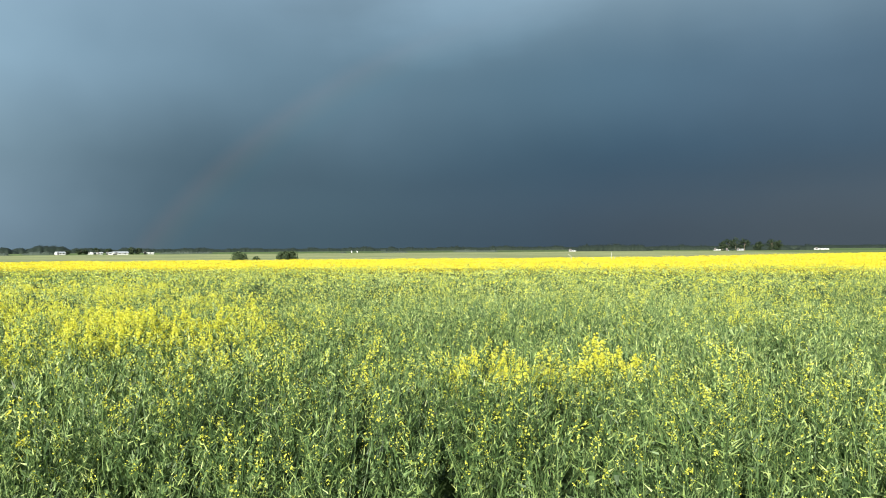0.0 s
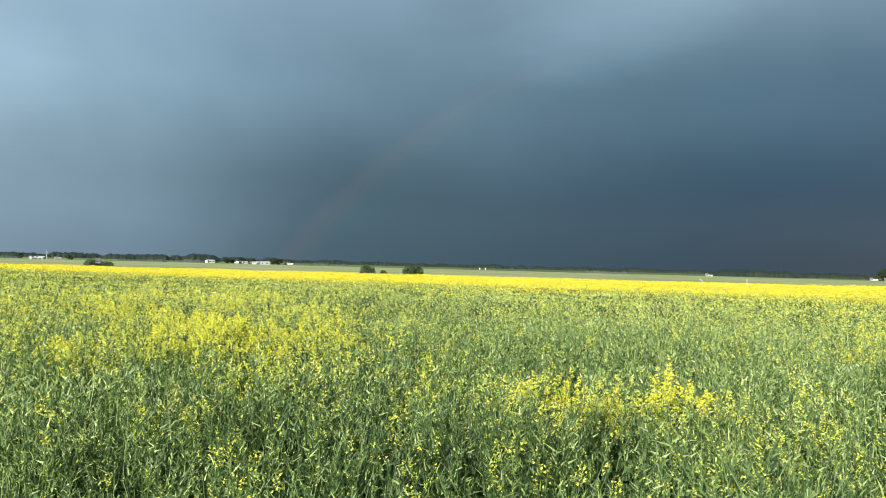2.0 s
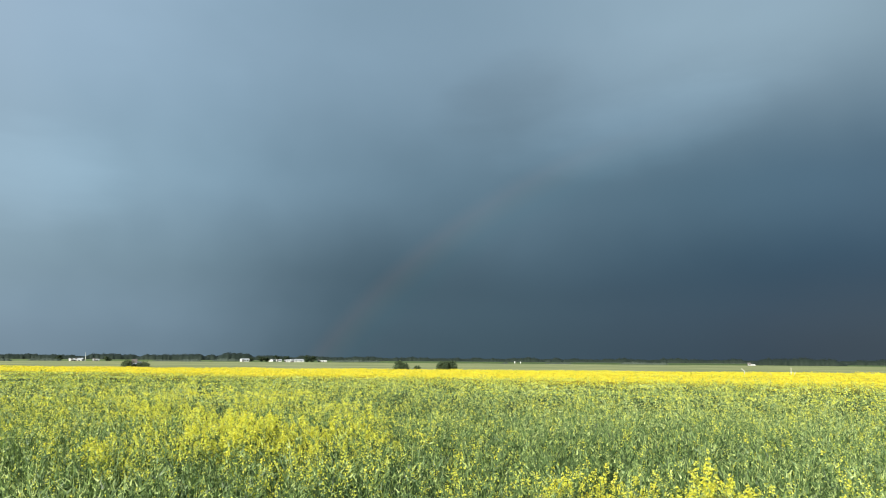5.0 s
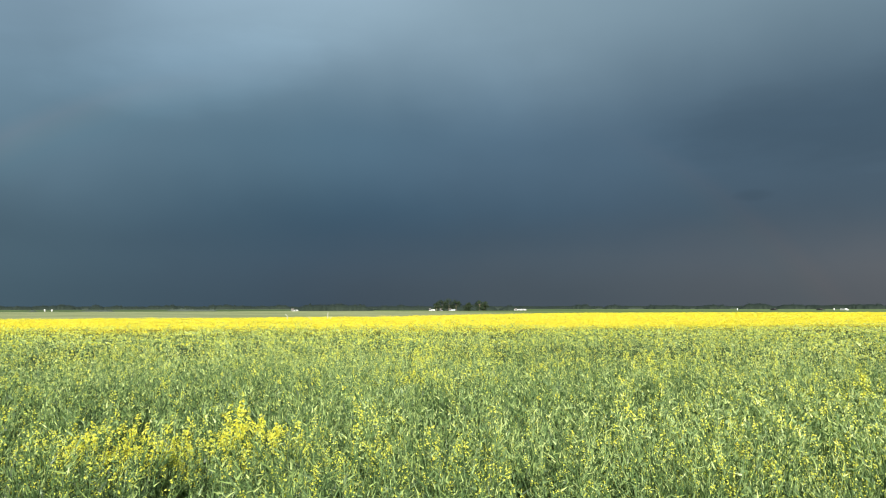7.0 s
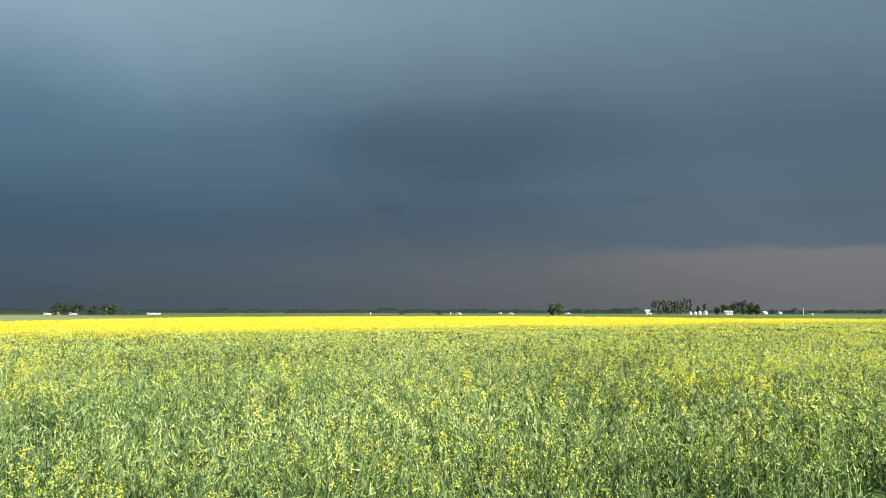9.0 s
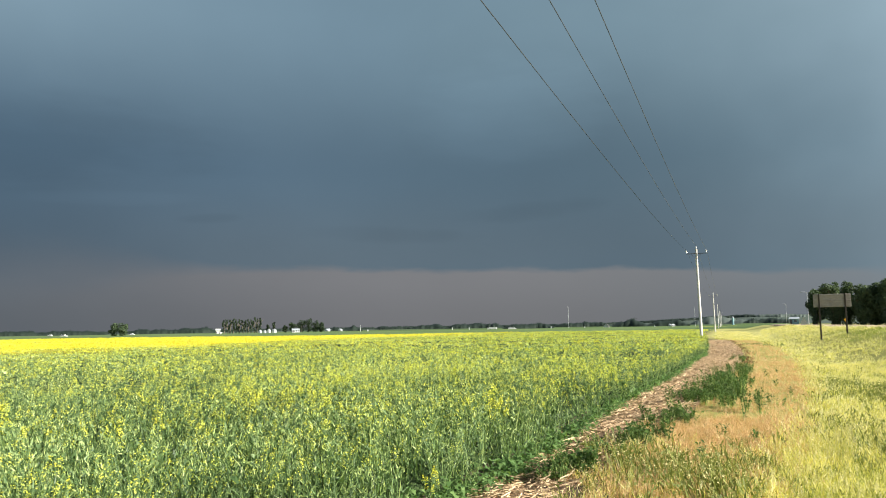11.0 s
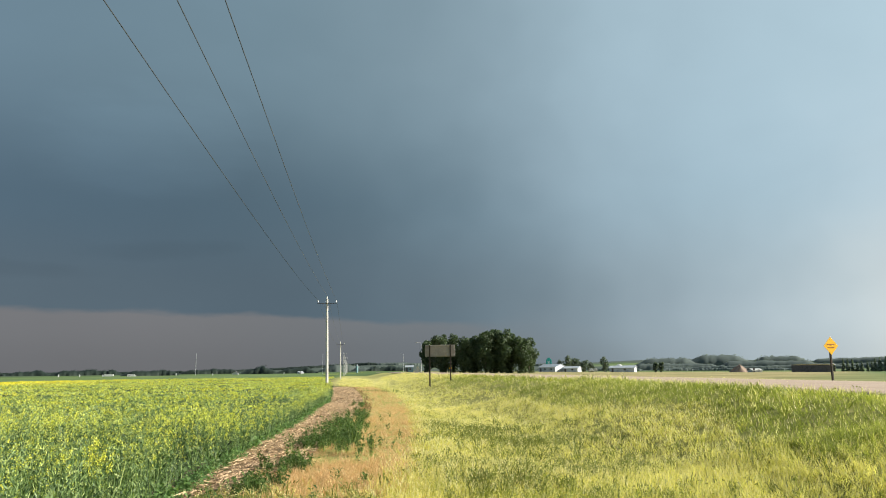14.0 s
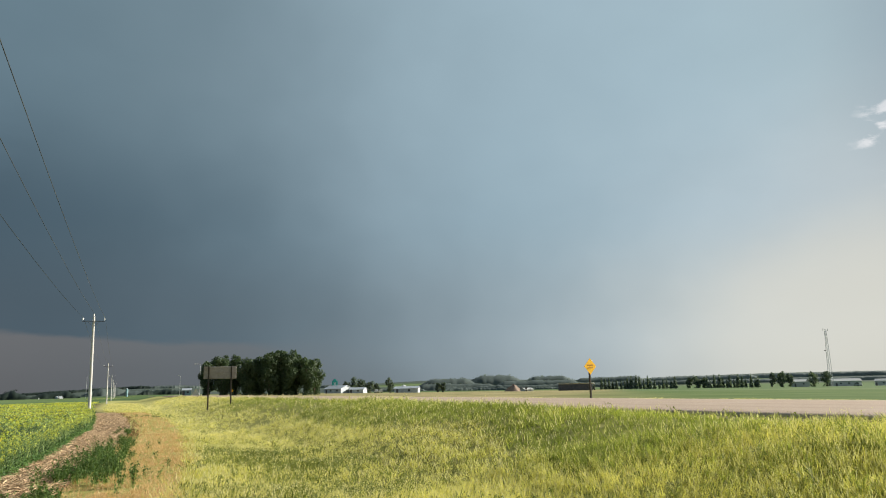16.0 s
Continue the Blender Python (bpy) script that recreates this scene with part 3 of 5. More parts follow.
tris = np.stack([np.zeros(na, int), 1 + np.arange(na), 1 + (np.arange(na) + 1) % na], -1)
ground = new("ground", field_mesh("ground", gv, quads, tris, [M_SOIL], flat=False))
tagged(ground, "flat prairie farmland with ditch, road bank and low far hills", "ground", kind="structure")


def strip_sheet(name, xs, ys, zfun, mat, cols=8, lift=0.0):
    """A sheet between two edges given along y."""
    u = np.linspace(0, 1, cols)
    X = xs[0][:, None] * (1 - u) + xs[1][:, None] * u
    Y = np.repeat(ys[:, None], cols, 1)
    Z = zfun(X, Y) + lift
    v = np.stack([X, Y, Z], -1).reshape(-1, 3)
    i, j = np.meshgrid(np.arange(len(ys) - 1), np.arange(cols - 1), indexing="ij")
    a = i * cols + j
    q = np.stack([a, a + 1, a + cols + 1, a + cols], -1).reshape(-1, 4)
    return new(name, field_mesh(name, v, q, None, [mat], flat=False))


ys = np.concatenate([np.arange(-500, -60, 20.0), np.arange(-60, 160, 2.0), np.arange(160, 1500, 20.0)])


def road_z(X, Y):
    crown = 0.09 * (1 - ((X - 21) / 6) ** 2)
    return 1.28 + crown - 1.9 * smooth(Y, 150, 1200)


road = strip_sheet("road", (np.full(len(ys), 15.0), np.full(len(ys), 27.0)), ys, road_z, M_ROAD, 9)
sol = road.modifiers.new("slab", "SOLIDIFY")
sol.thickness, sol.offset = 0.25, -1
tagged(road, "pinkish grey worn two-lane asphalt highway on a low bank", "road", kind="structure")
for sx in (14.2, 27.0):
    sh = strip_sheet("gravel_shoulder", (np.full(len(ys), sx), np.full(len(ys), sx + 0.8)), ys, lambda X, Y: road_z(np.full_like(X, 15.0), Y) - 0.03 - 0.08 * np.abs(X - (15.0 if X.min() < 20 else 27.0)), M_GRAVEL, 4)
    tagged(sh, "narrow brown gravel shoulder along the highway", "road shoulder", kind="structure")

ys2 = np.arange(-60, 98, 0.5)
mulch = strip_sheet("straw_path", (lerp(ys2, EDGE_Y, EDGE_X) - 0.12, lerp(ys2, STRIP_Y, STRIP_X) + 0.25), ys2,
                    lambda X, Y: ground_z(X, Y) + 0.03 + 0.03 * fnoise(X, Y, 3.0, 21), M_MULCH, 12)
tagged(mulch, "brown strip of bare soil littered with dry straw beside the crop", "path", kind="structure")

# green cereal beyond the canola
azs = np.arange(-178, -1.9, 1.0)
dn = lerp(azs, FAR_AZ, FAR_D) + 2.5
fr = np.array([0, 0.001, 0.05, 0.12, 0.22, 0.35, 0.5, 0.68, 0.85, 1.0])
cd = dn[:, None] + fr[None] * (lerp(azs, [-178, -84, -70, -40, -2], [330, 330, 300, 330, 380])[:, None])
cx, cy = cd * np.sin(np.radians(azs))[:, None], cd * np.cos(np.radians(azs))[:, None]
cz = ground_z(cx, cy) + 0.62 + 0.05 * fnoise(cx, cy, 0.3, 31)
cz[:, 0] -= 0.7
cz[:, -1] -= 0.7
i, j = np.meshgrid(np.arange(len(azs) - 1), np.arange(len(fr) - 1), indexing="ij")
a = i * len(fr) + j
cereal = new("cereal_crop", field_mesh("cereal_crop", np.stack([cx, cy, cz], -1).reshape(-1, 3), np.stack([a, a + 1, a + len(fr) + 1, a + len(fr)], -1).reshape(-1, 4), None, [M_CEREAL], flat=False))
tagged(cereal, "pale green unripe cereal crop beyond the yellow canola", "crop field", kind="stuff")

# ---- crops and grasses ----


class Tpl:
    """A small plant as loose leaves: verts, triangles, materials."""

    def __init__(self):
        self.v, self.q, self.m = [], [], []

    def quad(self, pts, m):
        n = len(self.v)
        self.v += [tuple(p) for p in pts]
        self.q += [(n, n + 1, n + 2), (n, n + 2, n + 3)]
        self.m += [m, m]

    def tri(self, pts, m):
        n = len(self.v)
        self.v += [tuple(p) for p in pts]
        self.q.append((n, n + 1, n + 2))
        self.m.append(m)

    def blade(self, a, b, w, m, side=None, w2=0.25):
        """A narrow leaf or stem piece from a to b."""
        a, b = Vector(a), Vector(b)
        s = Vector(side) if side is not None else (b - a).cross(Vector((r.uniform(-1, 1), r.uniform(-1, 1), 0.3)))
        s = s.normalized() * w / 2
        if w2 < 0.45:
            self.tri((a - s * 1.15, a + s * 1.15, b), m)
        else:
            self.quad((a - s, a + s, b + s * w2, b - s * w2), m)

    def leaf(self, a, out, ln, w, m, droop=0.4):
        """A leaf of two quads, arching."""
        a, o = Vector(a), Vector(out).normalized()
        s = o.cross(Vector((0, 0, 1))).normalized() * w / 2
        c = a + o * ln * 0.5 + Vector((0, 0, ln * 0.12))
        e = a + o * ln + Vector((0, 0, -ln * droop))
        n = len(self.v)
        self.v += [tuple(p) for p in (a - s * 0.3, a + s * 0.3, c + s, c - s, e)]
        self.q += [(n, n + 1, n + 2), (n, n + 2, n + 3), (n + 3, n + 2, n + 4)]
        self.m += [m, m, m]

    def flower(self, p, s, m):
        n = Vector((r.uniform(-1, 1), r.uniform(-1, 1), r.uniform(0.1, 1.2))).normalized()
        u = n.orthogonal().normalized() * s / 2
        w = n.cross(u)
        p = Vector(p)
        self.tri((p - u * 1.4, p + u * 0.8 - w * 1.25, p + u * 0.8 + w * 1.25), m)

    def arrays(self):
        return np.array(self.v, np.float32), np.array(self.q, np.int32), np.array(self.m, np.int32)


r = random.Random(3)
LEAF, POD, FLOW, BUD, PETAL = 0, 1, 2, 5, 6


def canola_tpl(level, flowers):
    """A canola plant; level 0 is full detail. flowers 0..1."""
    T = Tpl()
    H = r.uniform(0.92, 1.12) if level < 3 else r.uniform(0.98, 1.03)

    def petal():
        gold = (0.6, 0.6, 0.65, 0.9, 0.9)[level] if flowers > 0.9 else (0.42, 0.42, 0.38, 0.3, 0.4)[level] if flowers > 0.6 else (0.16, 0.16, 0.16, 0.12, 0.3)[level]
        return (PETAL if level < 3 and r.random() < 0.8 else FLOW) if r.random() < gold else BUD

    def raceme(tip, count, rad_, long_, size):
        """Open flowers and buds packed round the upper end of a stalk."""
        for j in range(count):
            k, a = r.random() ** 0.8, r.uniform(0, 6.28)
            q = rad_ * (1.15 - 0.75 * k) * r.uniform(0.5, 1.1)
            T.flower(tip + Vector((math.cos(a) * q, math.sin(a) * q, long_ * (k - 0.55))), size * r.uniform(0.75, 1.25), petal())

    def spray(p, ln, w, m, up=1.0):
        """One pod or small leaf held upright at a loose angle."""
        d = Vector((r.gauss(0, 0.38), r.gauss(0, 0.38), r.uniform(0.1, up))).normalized()
        T.blade(p, p + d * ln, w, m)

    if level == 0:
        T.blade((0, 0, 0), (0.02, 0, H * 0.75), 0.009, LEAF, (1, 0.3, 0))
        for k in range(7):
            a, z0 = r.uniform(0, 6.28), H * r.uniform(0.15, 0.5)
            q = r.uniform(0.05, 0.2)
            tip = Vector((math.cos(a) * q, math.sin(a) * q, H * r.uniform(0.66, 1.0)))
            st = Vector((0.01, 0, z0))
            bend = st.lerp(tip, 0.5) + Vector((r.uniform(-0.04, 0.04), r.uniform(-0.04, 0.04), 0))
            T.blade(st, bend, 0.007, LEAF, w2=0.9)
            T.blade(bend, tip, 0.005, LEAF, w2=0.7)
            for j in range(11):
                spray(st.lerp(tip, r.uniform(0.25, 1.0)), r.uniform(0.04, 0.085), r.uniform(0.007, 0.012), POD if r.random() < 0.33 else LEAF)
            if r.random() < flowers * 1.1:
                raceme(tip, 28 if flowers > 0.9 else 19, 0.036, 0.13, 0.014 if flowers > 0.6 else 0.0125)
            elif r.random() < 0.5:
                raceme(tip, 4, 0.012, 0.04, 0.009)
        for k in range(13):
            a, z0 = r.uniform(0, 6.28), H * r.uniform(0.08, 0.62)
            ln = r.uniform(0.09, 0.19) * (1.2 - z0 / H * 0.8)
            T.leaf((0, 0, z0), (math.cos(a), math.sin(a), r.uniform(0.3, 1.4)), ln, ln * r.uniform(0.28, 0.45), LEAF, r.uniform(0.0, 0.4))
    elif level == 1:
        for k in range(6):
            a, q = r.uniform(0, 6.28), r.uniform(0.02, 0.2)
            tip = Vector((math.cos(a) * q, math.sin(a) * q, H * r.uniform(0.68, 1.0)))
            T.blade((tip.x * 0.4, tip.y * 0.4, H * r.uniform(0.2, 0.45)), tip, 0.013, POD if k == 1 else LEAF)
            for j in range(8):
                p = tip + Vector((r.gauss(0, 0.03), r.gauss(0, 0.03), -r.uniform(0.02, 0.38)))
                spray(p, r.uniform(0.045, 0.085), r.uniform(0.011, 0.018), POD if r.random() < 0.42 else LEAF)
            if r.random() < flowers * 1.1:
                raceme(tip, 28 if flowers > 0.9 else 19 if flowers > 0.6 else 11, 0.042, 0.14, 0.019 if flowers > 0.6 else 0.016)
            elif r.random() < 0.12:
                raceme(tip, 2, 0.012, 0.03, 0.014)
        for k in range(7):
            a, q = r.uniform(0, 6.28), r.uniform(0.02, 0.18)
            p = Vector((math.cos(a) * q, math.sin(a) * q, H * r.uniform(0.1, 0.6)))
            T.blade(p, p + Vector((math.cos(a) * 0.06, math.sin(a) * 0.06, r.uniform(0.04, 0.12))), r.uniform(0.03, 0.05), LEAF)
    elif level == 2:
        for k in range(5):
            a, q = r.uniform(0, 6.28), r.uniform(0.02, 0.28)
            tip = Vector((math.cos(a) * q, math.sin(a) * q, H * r.uniform(0.72, 1.0)))
            for j in range(7):
                p = tip + Vector((r.gauss(0, 0.07), r.gauss(0, 0.07), -r.uniform(0.02, 0.3)))
                spray(p, r.uniform(0.05, 0.085), r.uniform(0.017, 0.027), POD if r.random() < 0.62 else LEAF)
            if r.random() < flowers * 1.1:
                raceme(tip, 15 if flowers > 0.9 else 8, 0.055, 0.15, 0.025)
    else:
        big = 1.0 if level == 3 else 2.2
        for k in range(10 if level == 3 else 9):
            a, q = r.uniform(0, 6.28), r.uniform(0.05, 0.45) * big
            tip = Vector((math.cos(a) * q, math.sin(a) * q, H * r.uniform(0.9, 1.0)))
            T.flower(tip, r.uniform(0.05, 0.085) * (1 if level == 3 else 1.6), petal() if r.random() < flowers else (BUD if r.random() < 0.25 else POD))
    return T.arrays()


def scatter(tpls, which, x, y, z, size, lean=0.12):
    """Sets templates out over the plan; returns verts, triangles, materials."""
    V, Q, M = [], [], []
    n0 = 0
    for k, (v, q, m) in enumerate(tpls):
        s = np.nonzero(which == k)[0]
        if not len(s):
            continue
        a = RNG.uniform(0, 2 * np.pi, len(s))
        c, sn, sc = np.cos(a)[:, None], np.sin(a)[:, None], size[s][:, None]
        lx, ly = RNG.normal(0, lean, len(s))[:, None], RNG.normal(0, lean, len(s))[:, None]
        zz = v[None, :, 2] * sc
        X = (v[None, :, 0] * c - v[None, :, 1] * sn) * sc + lx * zz + x[s][:, None]
        Y = (v[None, :, 0] * sn + v[None, :, 1] * c) * sc + ly * zz + y[s][:, None]
        V.append(np.stack([X, Y, zz + z[s][:, None]], -1).reshape(-1, 3))
        Q.append((q[None] + (np.arange(len(s)) * len(v))[:, None, None] + n0).reshape(-1, 3))
        M.append(np.tile(m, len(s)))
        n0 += len(s) * len(v)
    return V, Q, M, n0


def join(chunks):
    V, Q, M, n = [], [], [], 0
    for v, q, m, k in chunks:
        V += v
        Q += [a + n for a in q]
        M += m
        n += k
    return np.concatenate(V), np.concatenate(Q), np.concatenate(M)


def ring(d0, d1, az0, az1, density):
    """Random points in a sector of a ring."""
    n = int(math.radians(az1 - az0) / 2 * (d1 * d1 - d0 * d0) * density)
    d, a = np.sqrt(RNG.uniform(d0 * d0, d1 * d1, n)), np.radians(RNG.uniform(az0, az1, n))
    return d * np.sin(a), d * np.cos(a)


chunks = []
LEVELS = ((0, 3.0, 8.0, -150, -66, 29), (0, 4.4, 8.0, -66, -16, 29), (1, 7.8, 15, -150, -4, 19), (1, 14.8, 23, -150, -4, 10), (2, 22.5, 34, -150, -1, 4.4), (2, 33.5, 50, -150, -1, 2.7), (3, 27, 38, -150, -1, 0.5), (3, 37, 49, -150, -1, 1.3), (3, 48, 105, -150, 0, 2.1), (4, 100, 235, -150, 0, 0.5), (3, 3, 135, -180, -149, 0.6))
for level, d0, d1, z0_, z1_, dens in LEVELS:
    tp = []
    for fl in (0.0, 0.12, 0.35, 0.65, 1.0):
        tp += [canola_tpl(level, fl) for _ in range(3)]
    px, py = ring(d0, d1, z0_, z1_, dens)
    ok = in_canola(px, py)
    if level == 0:
        ok &= fnoise(px, py, 3.2, 51) + RNG.normal(0, 0.2, len(px)) > -0.6
    px, py = px[ok], py[ok]
    b = np.clip(bloom(px, py) + RNG.normal(0, 0.09, len(px)), 0, 1)
    cls = np.digitize(b, [0.1, 0.25, 0.5, 0.8])
    edge = lerp(py, EDGE_Y, EDGE_X) - px
    sz = RNG.normal(1.0, 0.11 if level < 3 else 0.015, len(px)) * (0.66 + 0.34 * smooth(edge, 0.1, 0.7)) * (1 + (0.05 if level < 3 else 0.02) * fnoise(px, py, 0.8, 17) + (0.07 if level < 3 else 0.0) * fnoise(px, py, 5.0, 18))
    chunks.append(scatter(tp, cls * 3 + RNG.integers(0, 3, len(px)), px, py, ground_z(px, py), sz, 0.16))
# full-height plants along the open side of the field
tp = [canola_tpl(1, fl) for fl in (0.0, 0.12, 0.35, 0.65) for _ in range(3)]
n = 760
py = 20 + 78 * RNG.random(n) ** 1.2
px = lerp(py, EDGE_Y, EDGE_X) - 0.12 - 0.8 * RNG.random(n)
chunks.append(scatter(tp, RNG.integers(0, 12, n), px, py, ground_z(px, py), RNG.uniform(0.8, 1.0, n), 0.1))
# leafy low plants along the open edge of the field
tp = []
for _ in range(5):
    T = Tpl()
    for k in range(13):
        a, q, z0 = r.uniform(0, 6.28), r.uniform(0, 0.12), r.uniform(0.02, 0.3)
        ln = r.uniform(0.07, 0.15)
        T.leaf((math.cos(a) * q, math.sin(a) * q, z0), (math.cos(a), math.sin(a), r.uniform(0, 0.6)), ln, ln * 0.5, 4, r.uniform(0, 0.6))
    tp.append(T.arrays())
n = 2200
py = np.where(RNG.random(n) < 0.85, 7 + 88 * RNG.random(n) ** 1.4, RNG.uniform(-25, 7, n))
px = lerp(py, EDGE_Y, EDGE_X) - 0.05 - 0.45 * RNG.random(n) + 0.12 * fnoise(py, py, 1.5, 23)
chunks.append(scatter(tp, RNG.integers(0, 5, n), px, py, ground_z(px, py), RNG.uniform(0.5, 1.1, n)))
cv, cq, cm = join(chunks)
# closed sheet for the lower canopy, coloured dark for shade between the plants
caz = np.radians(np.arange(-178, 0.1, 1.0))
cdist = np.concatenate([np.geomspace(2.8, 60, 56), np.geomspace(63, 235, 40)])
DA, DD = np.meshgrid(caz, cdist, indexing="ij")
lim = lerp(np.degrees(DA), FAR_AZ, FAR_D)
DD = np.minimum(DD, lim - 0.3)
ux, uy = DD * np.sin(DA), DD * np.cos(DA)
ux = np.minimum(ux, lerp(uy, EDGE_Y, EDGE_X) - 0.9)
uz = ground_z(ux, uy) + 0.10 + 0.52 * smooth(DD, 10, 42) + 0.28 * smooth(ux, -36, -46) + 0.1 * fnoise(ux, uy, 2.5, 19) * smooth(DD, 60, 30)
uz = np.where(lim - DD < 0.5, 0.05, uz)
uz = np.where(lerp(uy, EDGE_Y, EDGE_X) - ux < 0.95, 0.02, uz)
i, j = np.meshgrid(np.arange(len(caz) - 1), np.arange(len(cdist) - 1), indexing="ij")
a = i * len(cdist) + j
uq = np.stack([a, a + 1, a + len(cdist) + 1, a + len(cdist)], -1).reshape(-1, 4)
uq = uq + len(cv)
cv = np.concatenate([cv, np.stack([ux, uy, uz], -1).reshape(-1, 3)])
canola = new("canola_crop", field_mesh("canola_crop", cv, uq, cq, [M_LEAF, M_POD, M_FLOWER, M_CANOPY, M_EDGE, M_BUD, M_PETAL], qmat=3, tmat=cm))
tagged(canola, "canola crop in pod with yellow flowers, fully yellow farther out", "crop field", kind="stuff")


def grass_tpl(level, kind):
    """A tuft of grass. Materials: 0 mixed, 1 lush, 2 seed heads, 3 dead."""
    T = Tpl()
    n = (8, 7, 5)[level]
    w = (0.0075, 0.0125, 0.028)[level]
    for k in range(n):
        a, q = r.uniform(0, 6.28), r.uniform(0, (0.09, 0.14, 0.3)[level])
        h = r.uniform(0.09, 0.28) * (1.0, 0.72, 0.8)[level]
        p = Vector((math.cos(a) * q, math.sin(a) * q, 0))
        b = r.uniform(0, 6.28)
        tip = p + Vector((math.cos(b) * r.uniform(0.02, 0.17), math.sin(b) * r.uniform(0.02, 0.17), h))
        if level == 0:
            mid_ = p.lerp(tip, 0.55) + Vector((0, 0, 0.05))
            T.blade(p, mid_, w, kind, w2=0.85)
            T.blade(mid_, tip, w * 0.8, kind, w2=0.1)
        else:
            T.blade(p, tip, w, kind, w2=0.35)
        if r.random() < (0.06 if kind == 1 else 0.45):
            T.blade(tip - Vector((0, 0, 0.04)), tip + Vector((math.cos(b) * 0.02, math.sin(b) * 0.02, 0.06)), (0.008, 0.014, 0.038)[level], kind if kind in (3, 6) else 2, w2=0.4)
            if level == 0:
                T.flower(tip + Vector((r.uniform(-0.03, 0.03), r.uniform(-0.03, 0.03), 0.04)), 0.014, kind if kind in (3, 6) else 2)
    return T.arrays()


def herb_tpl(level):
    """A broad-leaved herb among the grass."""
    T = Tpl()
    for k in range((22, 13, 7)[level]):
        a, q = r.uniform(0, 6.28), r.uniform(0, 0.16)
        ln = r.uniform(0.025, 0.06) * (1, 1.3, 2.0)[level]
        T.blade((math.cos(a) * q, math.sin(a) * q, r.uniform(0.02, 0.3)), (math.cos(a) * (q + ln), math.sin(a) * (q + ln), r.uniform(0.1, 0.36)), ln * 0.45, 4)
    if r.random() < 0.35:
        for k in range(5):
            T.flower((r.uniform(-0.1, 0.1), r.uniform(-0.1, 0.1), r.uniform(0.28, 0.42)), 0.02 * (1, 1.4, 2.2)[level], 2)
    return T.arrays()


def verge_kind(x, y):
    """0 pale grass, 1 lush grass, 3 dead orange grass."""
    n = fnoise(x, y, 0.5, 41)
    n2 = RNG.random(len(x))
    left, right = lerp(y, STRIP_Y, STRIP_X), lerp(y, [5, 11.5, 20.8, 30, 50, 77, 95, 110], [-0.6, 0.3, 1.6, 2.6, 3.7, 4.1, 3.4, 1.0])
    mixed = 0.5 * n + 0.3 * fnoise(x, y, 0.17, 42)
    fore = 0.4 * smooth(-y, -15, -11.5) * smooth(x, 0.5, 2.5) * smooth(-x, -7, -4.5)
    bank = fore + smooth(x + 1.2 * fnoise(x, y, 0.45, 43), 9.0, 10.6) * smooth(-y, -120, -55) * smooth(y, 11, 15)
    kind = np.where(n2 < 0.08 + 0.4 * mixed + 0.9 * bank, 1, 0)
    dead = (x > left) & (n2 < 1.15 * smooth(-x, -right - 0.8, -right + 0.6) * (0.62 + 0.38 * smooth(y, 11.5, 17))) & (y < 100)
    pale = np.exp(-((x - 7.5 - 2.6 * smooth(y, 13, 8.5) - 0.5 * fnoise(x, y, 0.3, 47)) / 1.7) ** 2) * smooth(y, 9, 14)
    kind = np.where(RNG.random(len(x)) < 0.9 * pale, 5, kind)
    herbs = 0.02 + 0.38 * np.exp(-((x - 5.0) / 2.2) ** 2 - ((y - 23) / 6.5) ** 2) + 0.15 * np.exp(-((x - 2.6) / 1.0) ** 2 - ((y - 15) / 3) ** 2)
    near_edge = smooth(-x, -right - 0.3, -right + 0.6) * smooth(-y, -17, -11.5)
    herbs = herbs + 0.5 * near_edge
    kind = np.where(RNG.random(len(x)) < herbs * (0.5 + smooth(fnoise(x, y, 1.1, 46), -0.4, 0.5)), 4, kind)
    kind = np.where(dead, 3, np.where(x > 27, 0, kind))
    # withered tufts along the far part of the strip and round its end
    wither = (y > 38) & (y < 108) & (x < left + 0.75 + 0.25 * fnoise(y, y, 0.4, 48)) & (n2 > 0.25)
    return np.where(wither, 6, kind)


chunks = []
for level, d0, d1, z0_, z1_, dens in ((0, 0.3, 9.5, -180, 180, 15), (0, 9.5, 18, -14, 57, 92), (1, 17.5, 46, -9, 57, 38), (2, 47, 200, -3, 57, 5.5), (2, 6.5, 60, 57, 180, 1.2), (2, 6.5, 40, -180, -160, 1.2)):
    tp = [grass_tpl(level, k) for k in (0, 1, 3) for _ in range(4)] + [herb_tpl(level) for _ in range(4)] + [grass_tpl(level, k) for k in (5, 6) for _ in range(4)]
    px, py = ring(d0, d1, z0_, z1_, dens)
    ok = (px > lerp(py, STRIP_Y, STRIP_X) + 0.15 + 0.35 * fnoise(px, py, 2.0, 44)) & ((px < 14.6) | (px > 27.7)) & (px < 31)
    px, py = px[ok], py[ok]
    k = verge_kind(px, py)
    sz = RNG.uniform(0.75, 1.2, len(px)) * np.where(k == 3, 0.75, np.where((k == 1) & (px > 9), 1.2, 1.0)) * (1 + 0.2 * fnoise(px, py, 0.6, 45)) * np.where(px > 27, 0.5, 1) * (1 + (0.55 * smooth(py, 24, 34) - 0.08 * smooth(-py, -30, -20)) * smooth(px, 12.5, 14.6) * (px < 15))
    idx = np.where(k == 0, 0, np.where(k == 1, 4, np.where(k == 3, 8, np.where(k == 4, 12, np.where(k == 5, 16, 20))))) + RNG.integers(0, 4, len(px))
    chunks.append(scatter(tp, idx, px, py, ground_z(px, py) - 0.02, sz, 0.26))
gv_, gq_, gm_ = join(chunks)
